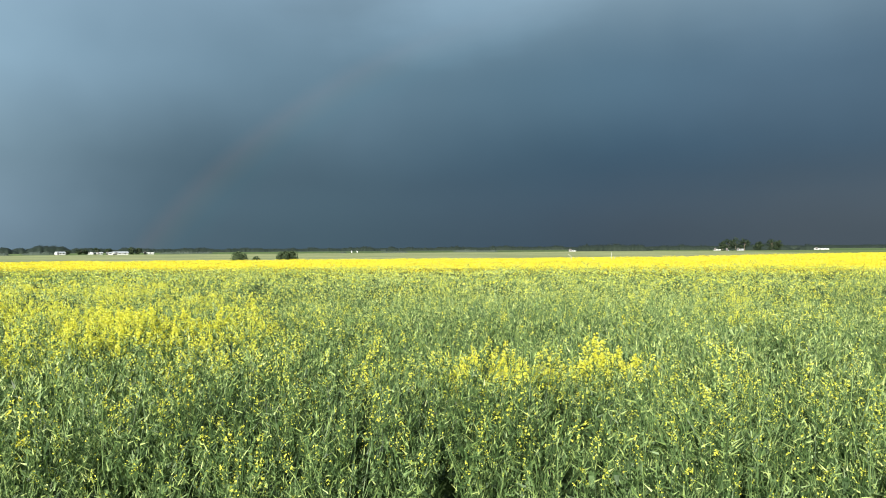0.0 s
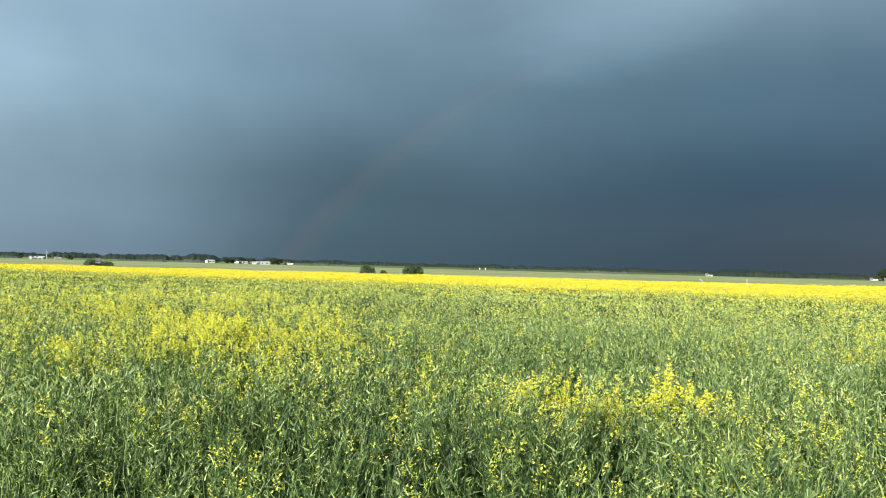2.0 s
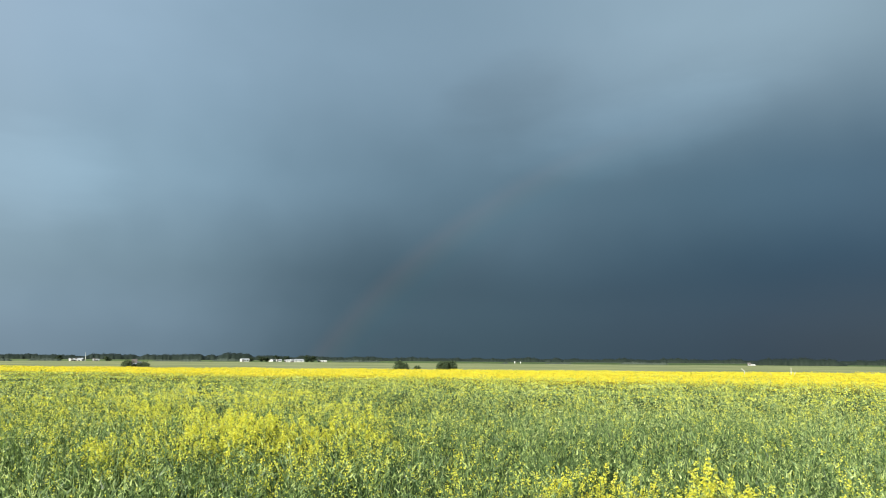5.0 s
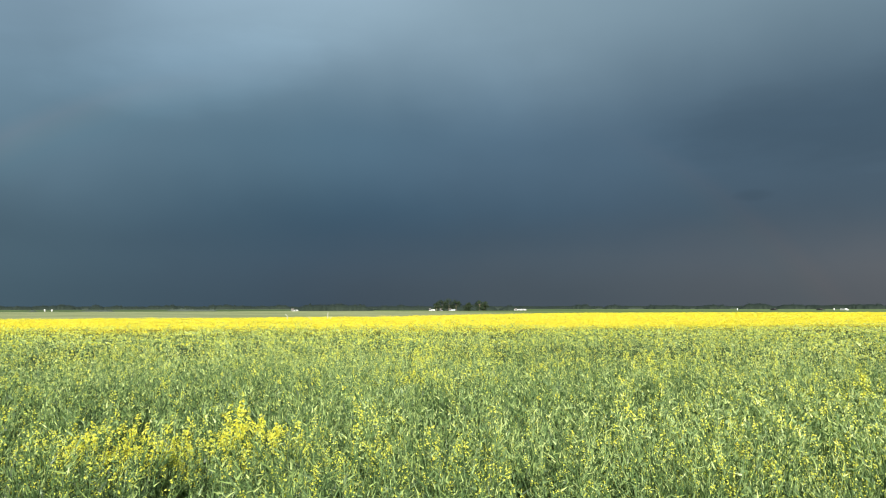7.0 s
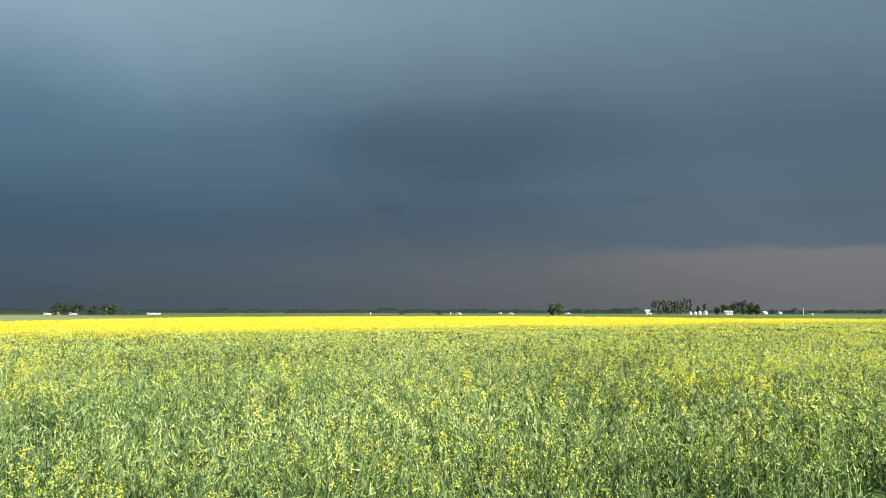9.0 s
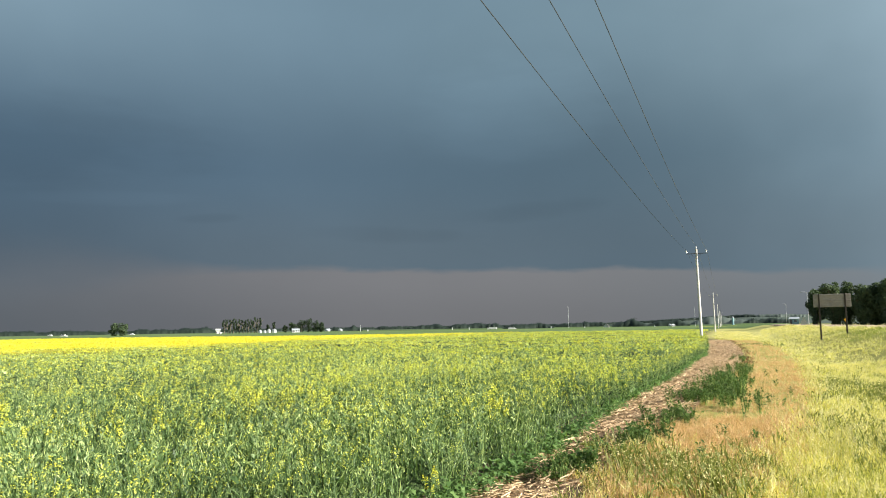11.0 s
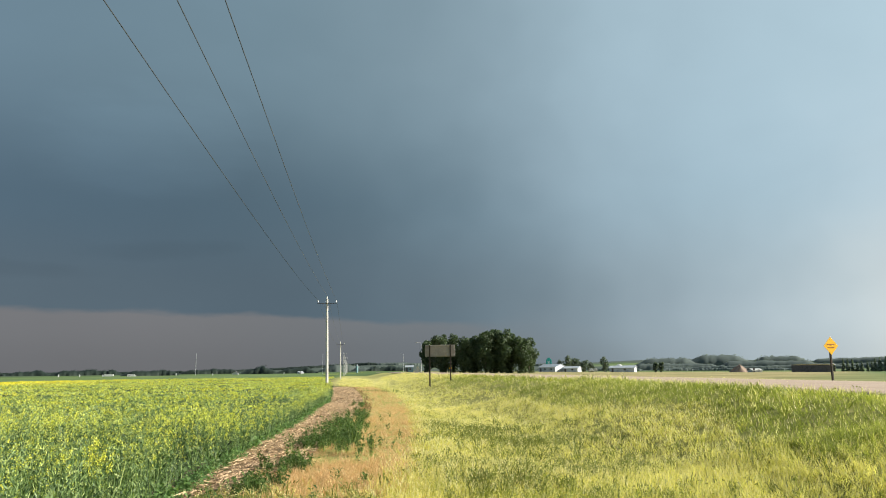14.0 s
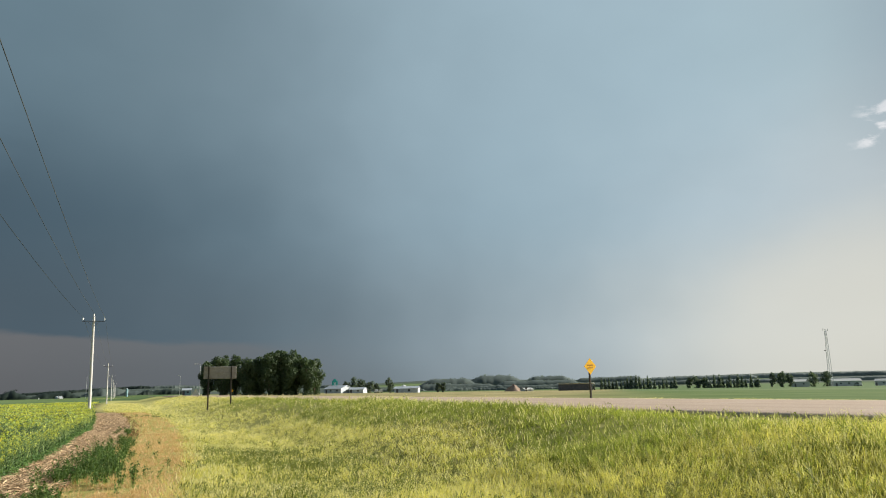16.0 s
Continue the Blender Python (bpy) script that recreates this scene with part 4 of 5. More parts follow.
verge = new("verge_grass", field_mesh("verge_grass", gv_, None, gq_, [M_GRASS, M_LUSH, M_SEED, M_DRY, M_HERB, M_PALE, M_BROWN], tmat=gm_))
tagged(verge, "tall seeding roadside grass, yellow green with an orange dead strip", "grass", kind="stuff")

# straw pieces on the path
px, py = ring(7, 48, -32, 3, 74)
qx, qy = ring(47, 98, -6, 3, 24)
ox, oy = ring(2, 7.2, -180, 0, 45)
px, py = np.concatenate([px, qx, ox]), np.concatenate([py, qy, oy])
ok = (px > lerp(py, EDGE_Y, EDGE_X) - 0.2) & (px < lerp(py, STRIP_Y, STRIP_X) + 0.15)
px, py = px[ok], py[ok]
tp = []
for _ in range(5):
    T = Tpl()
    for k in range(4):
        a, q = r.uniform(0, 6.28), r.uniform(0, 0.2)
        p = Vector((math.cos(a) * q, math.sin(a) * q, r.uniform(0.05, 0.1)))
        b, ln = r.uniform(0, 6.28), r.uniform(0.06, 0.17)
        T.blade(p, p + Vector((math.cos(b) * ln, math.sin(b) * ln, r.uniform(-0.03, 0.05))), r.uniform(0.006, 0.013), 0, w2=0.8)
    tp.append(T.arrays())
sv, sq, sm = join([scatter(tp, RNG.integers(0, 5, len(px)), px, py, ground_z(px, py) + 0.03, RNG.uniform(0.8, 1.4, len(px)), 0.05)])
straw = new("straw_litter", field_mesh("straw_litter", sv, None, sq, [M_STRAW], tmat=sm))
tagged(straw, "scattered dry straw stalks lying on the bare strip", "straw", kind="stuff")

# ---- trees and shrubs ----


def clump_points(lobes, count, leaf, seed=0, up=0.25):
    """Corners of loose leaf sprays on uneven lobes (x, y, z, rx, ry, rz)."""
    g = np.random.default_rng(seed)
    w = np.array([l[3] * l[4] + l[3] * l[5] for l in lobes])
    k = g.choice(len(lobes), count, p=w / w.sum())
    L = np.array(lobes)[k]
    d = g.normal(size=(count, 3))
    d /= np.linalg.norm(d, axis=1)[:, None]
    rr = g.uniform(0.55, 1.08, count)[:, None] ** 0.6
    c = L[:, :3] + d * rr * L[:, 3:]
    n = d + g.normal(size=(count, 3)) * 0.6
    n[:, 2] += up
    n /= np.linalg.norm(n, axis=1)[:, None]
    u = np.cross(n, g.normal(size=(count, 3)))
    u /= np.linalg.norm(u, axis=1)[:, None]
    v = np.cross(n, u)
    s = (leaf * g.uniform(0.5, 1.3, count))[:, None]
    e = g.uniform(0.5, 0.9, count)[:, None]
    return np.stack([c - u * s, c - v * s * e, c + u * s, c + v * s * e], 1).reshape(-1, 3)


def clump_mesh(name, lobes, count, leaf, mat, seed=0, up=0.25):
    """A crown of leaf sprays."""
    pts = clump_points(lobes, count, leaf, seed, up)
    return field_mesh(name, pts, np.arange(count * 4).reshape(-1, 4), None, [mat])


def trunk_part(h, rad_, parent, limbs=5, seed=0):
    q = random.Random(seed)
    bm = bmesh.new()
    between((0, 0, -0.3), (q.uniform(-0.1, 0.1) * h * 0.2, 0, h * 0.7), rad_, rad_ * 0.35, 8, bm)
    for k in range(limbs):
        a, z = q.uniform(0, 6.28), h * q.uniform(0.25, 0.6)
        between((0, 0, z), (math.cos(a) * h * 0.2, math.sin(a) * h * 0.2, z + h * 0.25), rad_ * 0.4, rad_ * 0.12, 6, bm)
    return part("trunk", bm, M_BARK, parent)


def tree(label, m, h, w, seed, leaf=0.35, count=1500, mat=None, low=0.12, group="", name="tree", lobes=14, slim=False):
    """A leafy tree: trunk with limbs and an uneven crown."""
    q = random.Random(seed)
    ob = thing(name, label, "tree", m, group)
    trunk_part(h, 0.018 * h + 0.05, ob, 5, seed)
    L = []
    for k in range(lobes):
        z = h * (low + (0.93 - low) * (k + 0.5) / lobes)
        f = math.sin(math.pi * min(1, max(0.12, (z / h - low * 0.4) / (1 - low * 0.4) * 0.9))) ** 0.6
        a, off = q.uniform(0, 6.28), q.uniform(0.1, 0.34) * w * f
        rr = w * f * q.uniform(0.17, 0.3) * (0.8 if slim else 1)
        L.append((math.cos(a) * off, math.sin(a) * off, z, rr, rr, min(rr * q.uniform(0.8, 1.3), h * 0.16)))
    cr = new("crown", clump_mesh("crown", L, count, leaf, mat or M_TREE, seed))
    cr.parent = ob
    return ob


def conifer(label, m, h, w, seed, group=""):
    """A spruce: straight trunk and drooping whorls of boughs."""
    g = random.Random(seed)
    ob = thing("conifer", label, "tree", m, group)
    part("trunk", tube(0.02 * h + 0.03, 0.01, h * 0.97, 0, 0, -0.2, 7), M_BARK, ob)
    T = []
    for k in range(15):
        z = h * (0.06 + 0.9 * k / 15)
        rr = w / 2 * (1 - k / 16) * g.uniform(0.8, 1.15)
        for b in range(9):
            a = g.uniform(0, 6.28)
            T.append((math.cos(a) * rr * 0.55, math.sin(a) * rr * 0.55, z, rr * 0.42, rr * 0.42, h * 0.035))
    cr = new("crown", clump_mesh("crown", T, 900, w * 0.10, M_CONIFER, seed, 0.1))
    cr.parent = ob
    return ob


def belt(label, az0, az1, dist, hmin, hmax, seed, mat=None, depth=25.0, name="tree_belt", rough=1.0):
    """A far belt of many trees, too far to tell apart."""
    g = np.random.default_rng(seed)
    width = math.radians(az1 - az0) * dist
    n = max(12, min(260, int(width / (0.22 * hmax))))
    t = np.linspace(0, 1, n)
    s = t * width / hmax
    h = hmin + (hmax - hmin) * (0.5 + 0.26 * np.sin(0.45 * s + seed) + 0.16 * np.sin(1.7 * s + 2 * seed) + 0.10 * np.sin(4.1 * s + seed) + g.uniform(-0.12, 0.12, n))
    h = h * np.clip(np.minimum(t, 1 - t) * width / hmax * 0.5 + 0.25, 0, 1)
    wob = rough * 0.35 * hmax * np.sin(0.9 * s + 3 * seed) + g.normal(0, 0.12 * hmax * rough, n) + depth * 0.2 * np.sin(0.2 * s + seed)
    az = np.radians(az0 + (az1 - az0) * t)
    rows = []
    for off, up in ((-2.6, -0.7), (-2.3, 0.4), (-1.3, 0.82), (0.0, 1.0), (1.4, 0.75), (2.2, -0.7)):
        d = dist + wob + off * hmax + g.normal(0, 0.07 * hmax * rough, n)
        x, y = d * np.sin(az), d * np.cos(az)
        rows.append(np.stack([x, y, ground_z(x, y) + h * up * (1 + (0.12 * rough if up > 0 else 0) * g.normal(0, 0.5, n))], -1))
    R = np.stack(rows)
    i, j = np.meshgrid(np.arange(5), np.arange(n - 1), indexing="ij")
    a = i * n + j
    q = np.stack([a, a + 1, a + n + 1, a + n], -1).reshape(-1, 4)
    L = np.concatenate([R[3], h[:, None] * 0.35, h[:, None] * 0.35, h[:, None] * 0.14], 1)
    lv = clump_points(L, n * 4, hmax * 0.06, seed)
    hv = R.reshape(-1, 3)
    ob = new(name, field_mesh(name, np.concatenate([hv, lv]), np.concatenate([q, np.arange(len(lv)).reshape(-1, 4) + len(hv)]), None, [mat or M_FARTREE], flat=False))
    return tagged(ob, label, "trees", kind="stuff")


# poplar grove beside the highway
GROVE = "large leafy poplar of a dense dark green roadside grove"
protos = []
k = 0
for az, d, h, w in ((5.9, 232, 10.2, 7), (6.9, 228, 11.5, 8), (7.9, 233, 12.2, 8), (8.7, 227, 11.0, 8), (9.6, 232, 11.6, 8), (10.3, 226, 12.6, 9), (11.0, 231, 13.4, 9.5), (11.6, 227, 13.2, 9),
                    (12.3, 232, 12.6, 8), (13.0, 228, 11.2, 8), (13.6, 231, 11.0, 7), (7.3, 243, 11.5, 9), (9.1, 245, 11.5, 9), (10.7, 244, 13.5, 9), (12.0, 244, 12.5, 9), (13.3, 243, 11.0, 8)):
    if k < 6:
        protos.append((tree(GROVE, on_ground(az, d), h, w * 0.86, 100 + k, 0.27, 4800, low=0.03, group="poplar grove", lobes=26), h))
    else:
        src, h0 = protos[k % 6]
        o = copy_thing(src, on_ground(az, d, k * 67.0))
        o.scale = (h / h0,) * 3
    k += 1

# bushes at the far side of the canola


def bush(label, m, h, w, seed, count=2600, group="bushes in the field"):
    """A low solid shrub: short stems under closely set leaf sprays."""
    q = random.Random(seed)
    ob = thing("bush", label, "bush", m, group)
    trunk_part(h * 0.8, 0.06, ob, 6, seed)
    L = []
    for k in range(13):
        x_ = w * q.uniform(-0.34, 0.34)
        top = h * (1 - 0.9 * (x_ / w) ** 2) * q.uniform(0.82, 1.0)
        L.append((x_, w * q.uniform(-0.25, 0.25), top * 0.52, w * q.uniform(0.15, 0.22), w * 0.2, top * 0.48))
    cr = new("crown", clump_mesh("crown", L, count, 0.10, M_TREE, seed))
    cr.parent = ob
    return ob


bush("rounded dark green bush in the green crop", on_ground(-117.1, 122), 2.2, 3.0, 201)
bush("small low green shrub beside a bush", on_ground(-115.75, 124), 1.35, 1.3, 202, 800)
bush("wide dark green bush in the green crop", on_ground(-113.85, 122), 2.25, 2.2, 203)
bush("wide dark green bush in the green crop", on_ground(-113.2, 123), 2.3, 2.3, 204)
bush("dark clump of shrubs round a pale shed", on_ground(-136.55, 149), 2.0, 2.4, 205, 1800)
bush("dark clump of shrubs round a pale shed", on_ground(-135.55, 149), 1.7, 2.5, 206, 1800)
tree("lone leafy tree beside the far gravel road", on_ground(-44.6, 440), 7.0, 7.0, 207, 0.4, 1100, low=0.0)
tree("lone leafy tree beside the far gravel road", on_ground(-44.0, 438), 7.4, 7.0, 208, 0.4, 1100, low=0.0)
for k, (az, d, h, w) in enumerate(((-127.3, 640, 4.0, 8.5), (-127.0, 645, 3.6, 7), (-126.3, 662, 5.2, 7), (-125.55, 660, 4.6, 6), (-124.0, 590, 5.0, 7), (-123.6, 592, 4.6, 6), (-128.2, 640, 3.4, 8), (-140.9, 470, 3.2, 4), (-137.9, 450, 3.0, 5),
                                   (-80.2, 480, 7.4, 8), (-79.7, 482, 8.0, 9), (-79.1, 480, 7.4, 8), (-78.2, 470, 5.4, 7), (-77.3, 472, 6.8, 8), (-76.9, 474, 6.0, 7), (-80.6, 470, 5.4, 6))):
    tree("leafy dark tree beside the white farm buildings", on_ground(az, d), h, w, 620 + k, 0.3, 1100, M_YARD, 0.0, "farm trees")
# shelterbelt poplars of the farm
g = random.Random(5)
for k in range(13):
    az = -37.1 + 2.55 * k / 12
    tree("slim upright poplar of a farm shelterbelt", on_ground(az, 720 + 8 * (k % 3)), g.uniform(13.0, 14.6) + (1.4 if k > 9 else 0), 4.6, 300 + k, 0.36, 1500, M_YARD, 0.0, "shelterbelt poplars", "tree", 12, True)
for k, (az, h, w) in enumerate(((-34.0, 8, 4), (-33.55, 10.5, 4), (-32.7, 7, 6), (-32.1, 9.5, 9), (-31.5, 11.6, 10), (-31.0, 12.6, 10), (-30.5, 11.2, 10), (-30.05, 9, 8))):
    tree("broad leafy farmyard tree", on_ground(az, 735), h, w, 330 + k, 0.5, 1000, M_YARD, 0.0, "farmyard trees")
# trees near the roadside buildings
for k, (az, d, h, w) in enumerate(((15.9, 440, 6.5, 6), (16.5, 438, 9.3, 8), (17.1, 440, 8.0, 8), (17.75, 442, 6.5, 7), (18.2, 445, 5.5, 5), (19.2, 420, 8.4, 5.5), (22.9, 420, 5, 3.5), (23.3, 422, 5.4, 3.5), (46.9, 500, 8.6, 4.5), (47.5, 498, 9.5, 6), (48.0, 502, 8, 5),
                                   (49.5, 500, 8.4, 8), (50.3, 498, 9.0, 8), (41.4, 505, 7, 5), (41.9, 503, 7.4, 7), (42.4, 505, 6.4, 5))):
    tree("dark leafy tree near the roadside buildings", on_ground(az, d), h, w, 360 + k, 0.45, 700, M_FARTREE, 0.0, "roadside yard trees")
for k in range(34):
    az = (35.15 + 5.2 * k / 19) if k < 20 else (42.6 + 3.4 * (k - 20) / 13)
    h = 8.2 * g.uniform(0.72, 1.12) * (1.2 if k == 0 else 1)
    if k < 5:
        protos.append((conifer("dark spruce in a planted row", on_ground(az, 500), h, 3.0, 400 + k, "spruce row"), h))
    else:
        src, h0 = protos[-5 + k % 5]
        o = copy_thing(src, on_ground(az + g.uniform(-0.06, 0.06), 500 + g.uniform(-6, 6), k * 71.0))
        o.scale = (h / h0,) * 3
for k in range(5):
    src, h0 = protos[-1 - k]
    o = copy_thing(src, on_ground(32.4 + 0.55 * k, 505, k * 40.0))
    o.scale = (0.75,) * 3

# far woods and hedges, from the start of the pan to its end
FAR = "distant dark tree line on the horizon"
for az0, az1, d, h0, h1 in ((-150, -139.5, 1150, 5, 7), (-139.5, -135.5, 1150, 6, 8), (-136, -131, 1100, 6.5, 8.2), (-131.8, -130.2, 1300, 7.5, 9.5), (-130.8, -127.6, 1300, 10, 12), (-128.2, -125.0, 1300, 6, 8),
                            (-124.4, -123.6, 900, 4, 6.5), (-125.2, -122.4, 1350, 6.5, 9.5), (-123.4, -118, 1400, 5, 8), (-118, -112, 1500, 4, 8), (-112, -106, 1500, 4, 9), (-105.6, -104.6, 1500, 9, 15), (-104.5, -98, 1600, 4, 9), (-98, -91.5, 1500, 5, 9),
                            (-91.6, -85.4, 620, 3.4, 5.8), (-85.4, -81, 800, 3, 5.5), (-80.9, -75.9, 600, 3.2, 5), (-78.6, -77.6, 590, 4.6, 6.4), (-75.9, -73.7, 620, 2.8, 4.4), (-73.7, -70.8, 1500, 3, 5), (-70.8, -68.5, 1300, 6, 9),
                            (-68, -66.1, 1300, 5, 7.5), (-65, -61.7, 1200, 5, 8), (-61.4, -59, 1300, 5, 8), (-58.4, -56, 1200, 6, 9), (-56, -49, 1350, 5, 8), (-49, -45, 1200, 4, 7), (-43.6, -37.6, 1200, 5, 8.6),
                            (-29.6, -28.3, 1100, 4, 6), (-28.3, -26.9, 900, 4, 6.8), (-26.0, -23, 1600, 5, 9), (-23, -20.5, 1500, 7, 12), (-20.6, -16, 1300, 5, 9), (-16.2, -12.3, 700, 3, 5), (-12.4, -8, 1100, 4, 7), (-8, -5.4, 800, 6, 9.5), (-5.4, -2.4, 800, 5, 8),
                            (-2.4, 1.0, 1500, 10, 16), (1.2, 4.6, 1100, 4, 7), (14.0, 16, 900, 3, 6), (18, 22, 1000, 3, 5), (23.2, 28.5, 900, 2, 3.5), (28.5, 34, 950, 2, 3.5)):
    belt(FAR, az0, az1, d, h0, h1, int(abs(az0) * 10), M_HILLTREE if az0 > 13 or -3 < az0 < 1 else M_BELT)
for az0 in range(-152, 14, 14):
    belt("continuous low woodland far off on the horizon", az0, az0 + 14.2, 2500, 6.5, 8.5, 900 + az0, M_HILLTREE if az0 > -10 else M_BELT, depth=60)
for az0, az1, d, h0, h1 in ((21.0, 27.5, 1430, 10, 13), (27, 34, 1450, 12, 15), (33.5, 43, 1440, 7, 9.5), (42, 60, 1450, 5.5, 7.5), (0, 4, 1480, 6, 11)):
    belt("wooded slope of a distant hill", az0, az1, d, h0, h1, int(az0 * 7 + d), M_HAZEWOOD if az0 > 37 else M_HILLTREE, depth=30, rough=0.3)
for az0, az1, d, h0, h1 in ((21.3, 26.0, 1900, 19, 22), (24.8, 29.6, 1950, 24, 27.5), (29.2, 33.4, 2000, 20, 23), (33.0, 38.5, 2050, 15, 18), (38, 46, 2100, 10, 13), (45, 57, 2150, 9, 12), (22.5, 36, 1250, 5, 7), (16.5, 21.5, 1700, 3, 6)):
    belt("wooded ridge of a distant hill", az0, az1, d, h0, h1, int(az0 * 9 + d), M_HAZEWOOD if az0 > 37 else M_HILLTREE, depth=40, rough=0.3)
for az0, az1, d, h0, h1 in ((-152, -143.5, 360, 1.0, 1.9), (-143, -140.6, 420, 0.9, 1.8), (-135, -131.5, 470, 1.0, 1.9), (-130.9, -128.9, 640, 1.6, 3.0), (-122.2, -118.5, 640, 1.0, 2.2), (-100.5, -97, 600, 1.0, 2.0)):
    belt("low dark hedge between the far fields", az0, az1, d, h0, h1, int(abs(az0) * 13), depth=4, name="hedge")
belt("low dark hedge of shrubs across the green crop", -106.2, -103.9, 430, 0.9, 1.5, 61, depth=3, name="hedge")
belt("low green shrubs beside two white posts", -109.4, -108.6, 400, 1.0, 1.7, 62, depth=3, name="hedge")

# ---- buildings ----


def house(name, label, az, dist, w, dep, wall_h, roof_h, wall, roof, turn=0.0, windows=2, door=True, group=""):
    """A gabled building: walls, two roof slabs, windows and a door on the side towards the field."""
    ob = thing(name, label, "building" if name != "farmhouse" else "house", on_ground(az, dist, 180 - az + turn, 0.1), group)
    bm = bmesh.new()
    x, y = w / 2, dep / 2
    lo = [bm.verts.new(p) for p in ((-x, -y, -0.5), (x, -y, -0.5), (x, y, -0.5), (-x, y, -0.5))]
    hi = [bm.verts.new(p) for p in ((-x, -y, wall_h), (x, -y, wall_h), (x, y, wall_h), (-x, y, wall_h))]
    r0, r1 = bm.verts.new((-x, 0, wall_h + roof_h)), bm.verts.new((x, 0, wall_h + roof_h))
    for f in ((lo[0], lo[1], hi[1], hi[0]), (lo[2], lo[3], hi[3], hi[2]), (lo[1], lo[2], hi[2], r1, hi[1]), (lo[3], lo[0], hi[0], r0, hi[3]), tuple(reversed(lo))):
        bm.faces.new(f)
    part("wall", bm, wall, ob)
    ln = math.hypot(y + 0.4, roof_h * (y + 0.4) / y)
    tilt = math.degrees(math.atan2(roof_h, y))
    for s in (-1, 1):
        b2 = box(w + 0.7, ln, 0.14, 0, 0, 0, 0.02)
        part("roof", b2, roof, ob, m=pose(0, s * (y + 0.4) / 2, wall_h + roof_h - roof_h * (y + 0.4) / y / 2 + 0.03, -s * tilt, 0, 0))
    for side in (-1, 1):
        for k in range(windows):
            wx = -x + w * (k + 0.6) / (windows + 0.6)
            win = part("window", box(1.2, 0.08, 1.0, 0, 0, 0, 0.01), M_WHITE, ob, m=pose(wx, side * y, wall_h * 0.42))
            part("pane", box(1.0, 0.1, 0.8, 0, 0, 0.1), M_GLASS, win)
    if door:
        part("door", box(1.0, 0.1, 2.0, 0, 0, 0, 0.01), M_DARKROOF, ob, m=pose(x * 0.75, y, 0.1))
        part("door", box(1.0, 0.1, 2.0, 0, 0, 0, 0.01), M_DARKROOF, ob, m=pose(x * 0.75, -y, 0.1))
    return ob


def grain_bin(az, dist, d, h):
    """A corrugated steel bin with a cone roof."""
    ob = thing("grain_bin", "round corrugated grey steel grain bin in a farmyard", "grain bin", on_ground(az, dist), "grain bins")
    bm = bmesh.new()
    rings = 14
    prev = None
    for k in range(rings + 1):
        rr = d / 2 * (1 + 0.012 * (k % 2))
        cur = [bm.verts.new((rr * math.cos(a * math.pi / 10), rr * math.sin(a * math.pi / 10), h * k / rings)) for a in range(20)]
        if prev:
            for a in range(20):
                bm.faces.new((prev[a], prev[(a + 1) % 20], cur[(a + 1) % 20], cur[a]))
        prev = cur
    part("body", bm, M_STEEL, ob)
    part("roof", tube(d / 2 + 0.1, 0.25, d * 0.24, 0, 0, h, 20), M_STEEL, ob)
    part("hatch", tube(0.3, 0.25, 0.25, 0, 0, h + d * 0.24, 12), M_STEEL, ob)
    return ob


W1 = "white farm building with a low roof on the horizon"
house("farm_shed", W1, -140.05, 420, 2.6, 4, 1.3, 0.6, M_WHITE, M_ROOF, 15, 1)
house("farm_shed", W1, -139.6, 415, 2.9, 4, 1.3, 0.7, M_WHITE, M_ROOF, -20, 1)
house("farm_shed", W1, -138.6, 420, 2.3, 3, 1.1, 0.5, M_WHITE, M_ROOF, 10, 1)
house("farm_shed", "small pale shed among dark shrubs", -136.0, 151, 1.0, 1.2, 1.2, 0.3, M_TAN, M_ROOF, 0, 0)
house("farmhouse", "small white farmhouse with a pale roof", -128.58, 600, 5.8, 5, 1.5, 0.9, M_WHITE, M_ROOF, 20)
house("farmhouse", "small white farmhouse with a pale roof", -126.6, 660, 4.5, 5, 1.2, 0.8, M_WHITE, M_ROOF, 60)
house("farmhouse", "small white farmhouse with a pale roof", -126.1, 650, 4.0, 4, 1.2, 0.7, M_WHITE, M_ROOF, 10)
house("barn", "long low white barn with a grey roof", -124.8, 550, 9.0, 6, 1.3, 0.9, M_WHITE, M_ROOF, 15, 2)
house("farm_shed", W1, -125.5, 545, 3.0, 4, 1.2, 0.6, M_WHITE, M_ROOF, 0, 1)
house("barn", "long low white barn with a grey roof", -122.9, 600, 6.9, 4, 0.9, 0.5, M_WHITE, M_WHITE, 0, 1)
house("farm_shed", W1, -91.4, 400, 2.7, 3, 0.8, 0.5, M_WHITE, M_WHITE, 10, 1)
house("farm_shed", W1, -80.95, 400, 2.7, 3, 0.9, 0.5, M_WHITE, M_WHITE, 0, 1)
house("farm_shed", W1, -79.4, 400, 2.6, 3, 0.9, 0.6, M_WHITE, M_ROOF, 0, 1)
house("farm_shed", W1, -80.25, 400, 0.9, 2, 0.6, 0.3, M_WHITE, M_ROOF, 0, 0)
house("barn", "long low white barn beside farm trees", -74.2, 430, 6.3, 5, 0.9, 0.6, M_WHITE, M_WHITE, 5, 2)
house("barn", "tall white barn end at the head of a shelterbelt", -37.55, 700, 3.8, 5, 3.2, 1.2, M_WHITE, M_WHITE, 0, 0)
house("farm_shed", W1, -37.38, 640, 2.2, 2, 1.1, 0.5, M_WHITE, M_WHITE, 0, 0)
for az, dd, hh in ((-34.54, 3.0, 2.0), (-34.2, 2.6, 2.0), (-33.9, 3.3, 2.6), (-33.5, 3.8, 2.6)):
    grain_bin(az, 690, dd, hh)
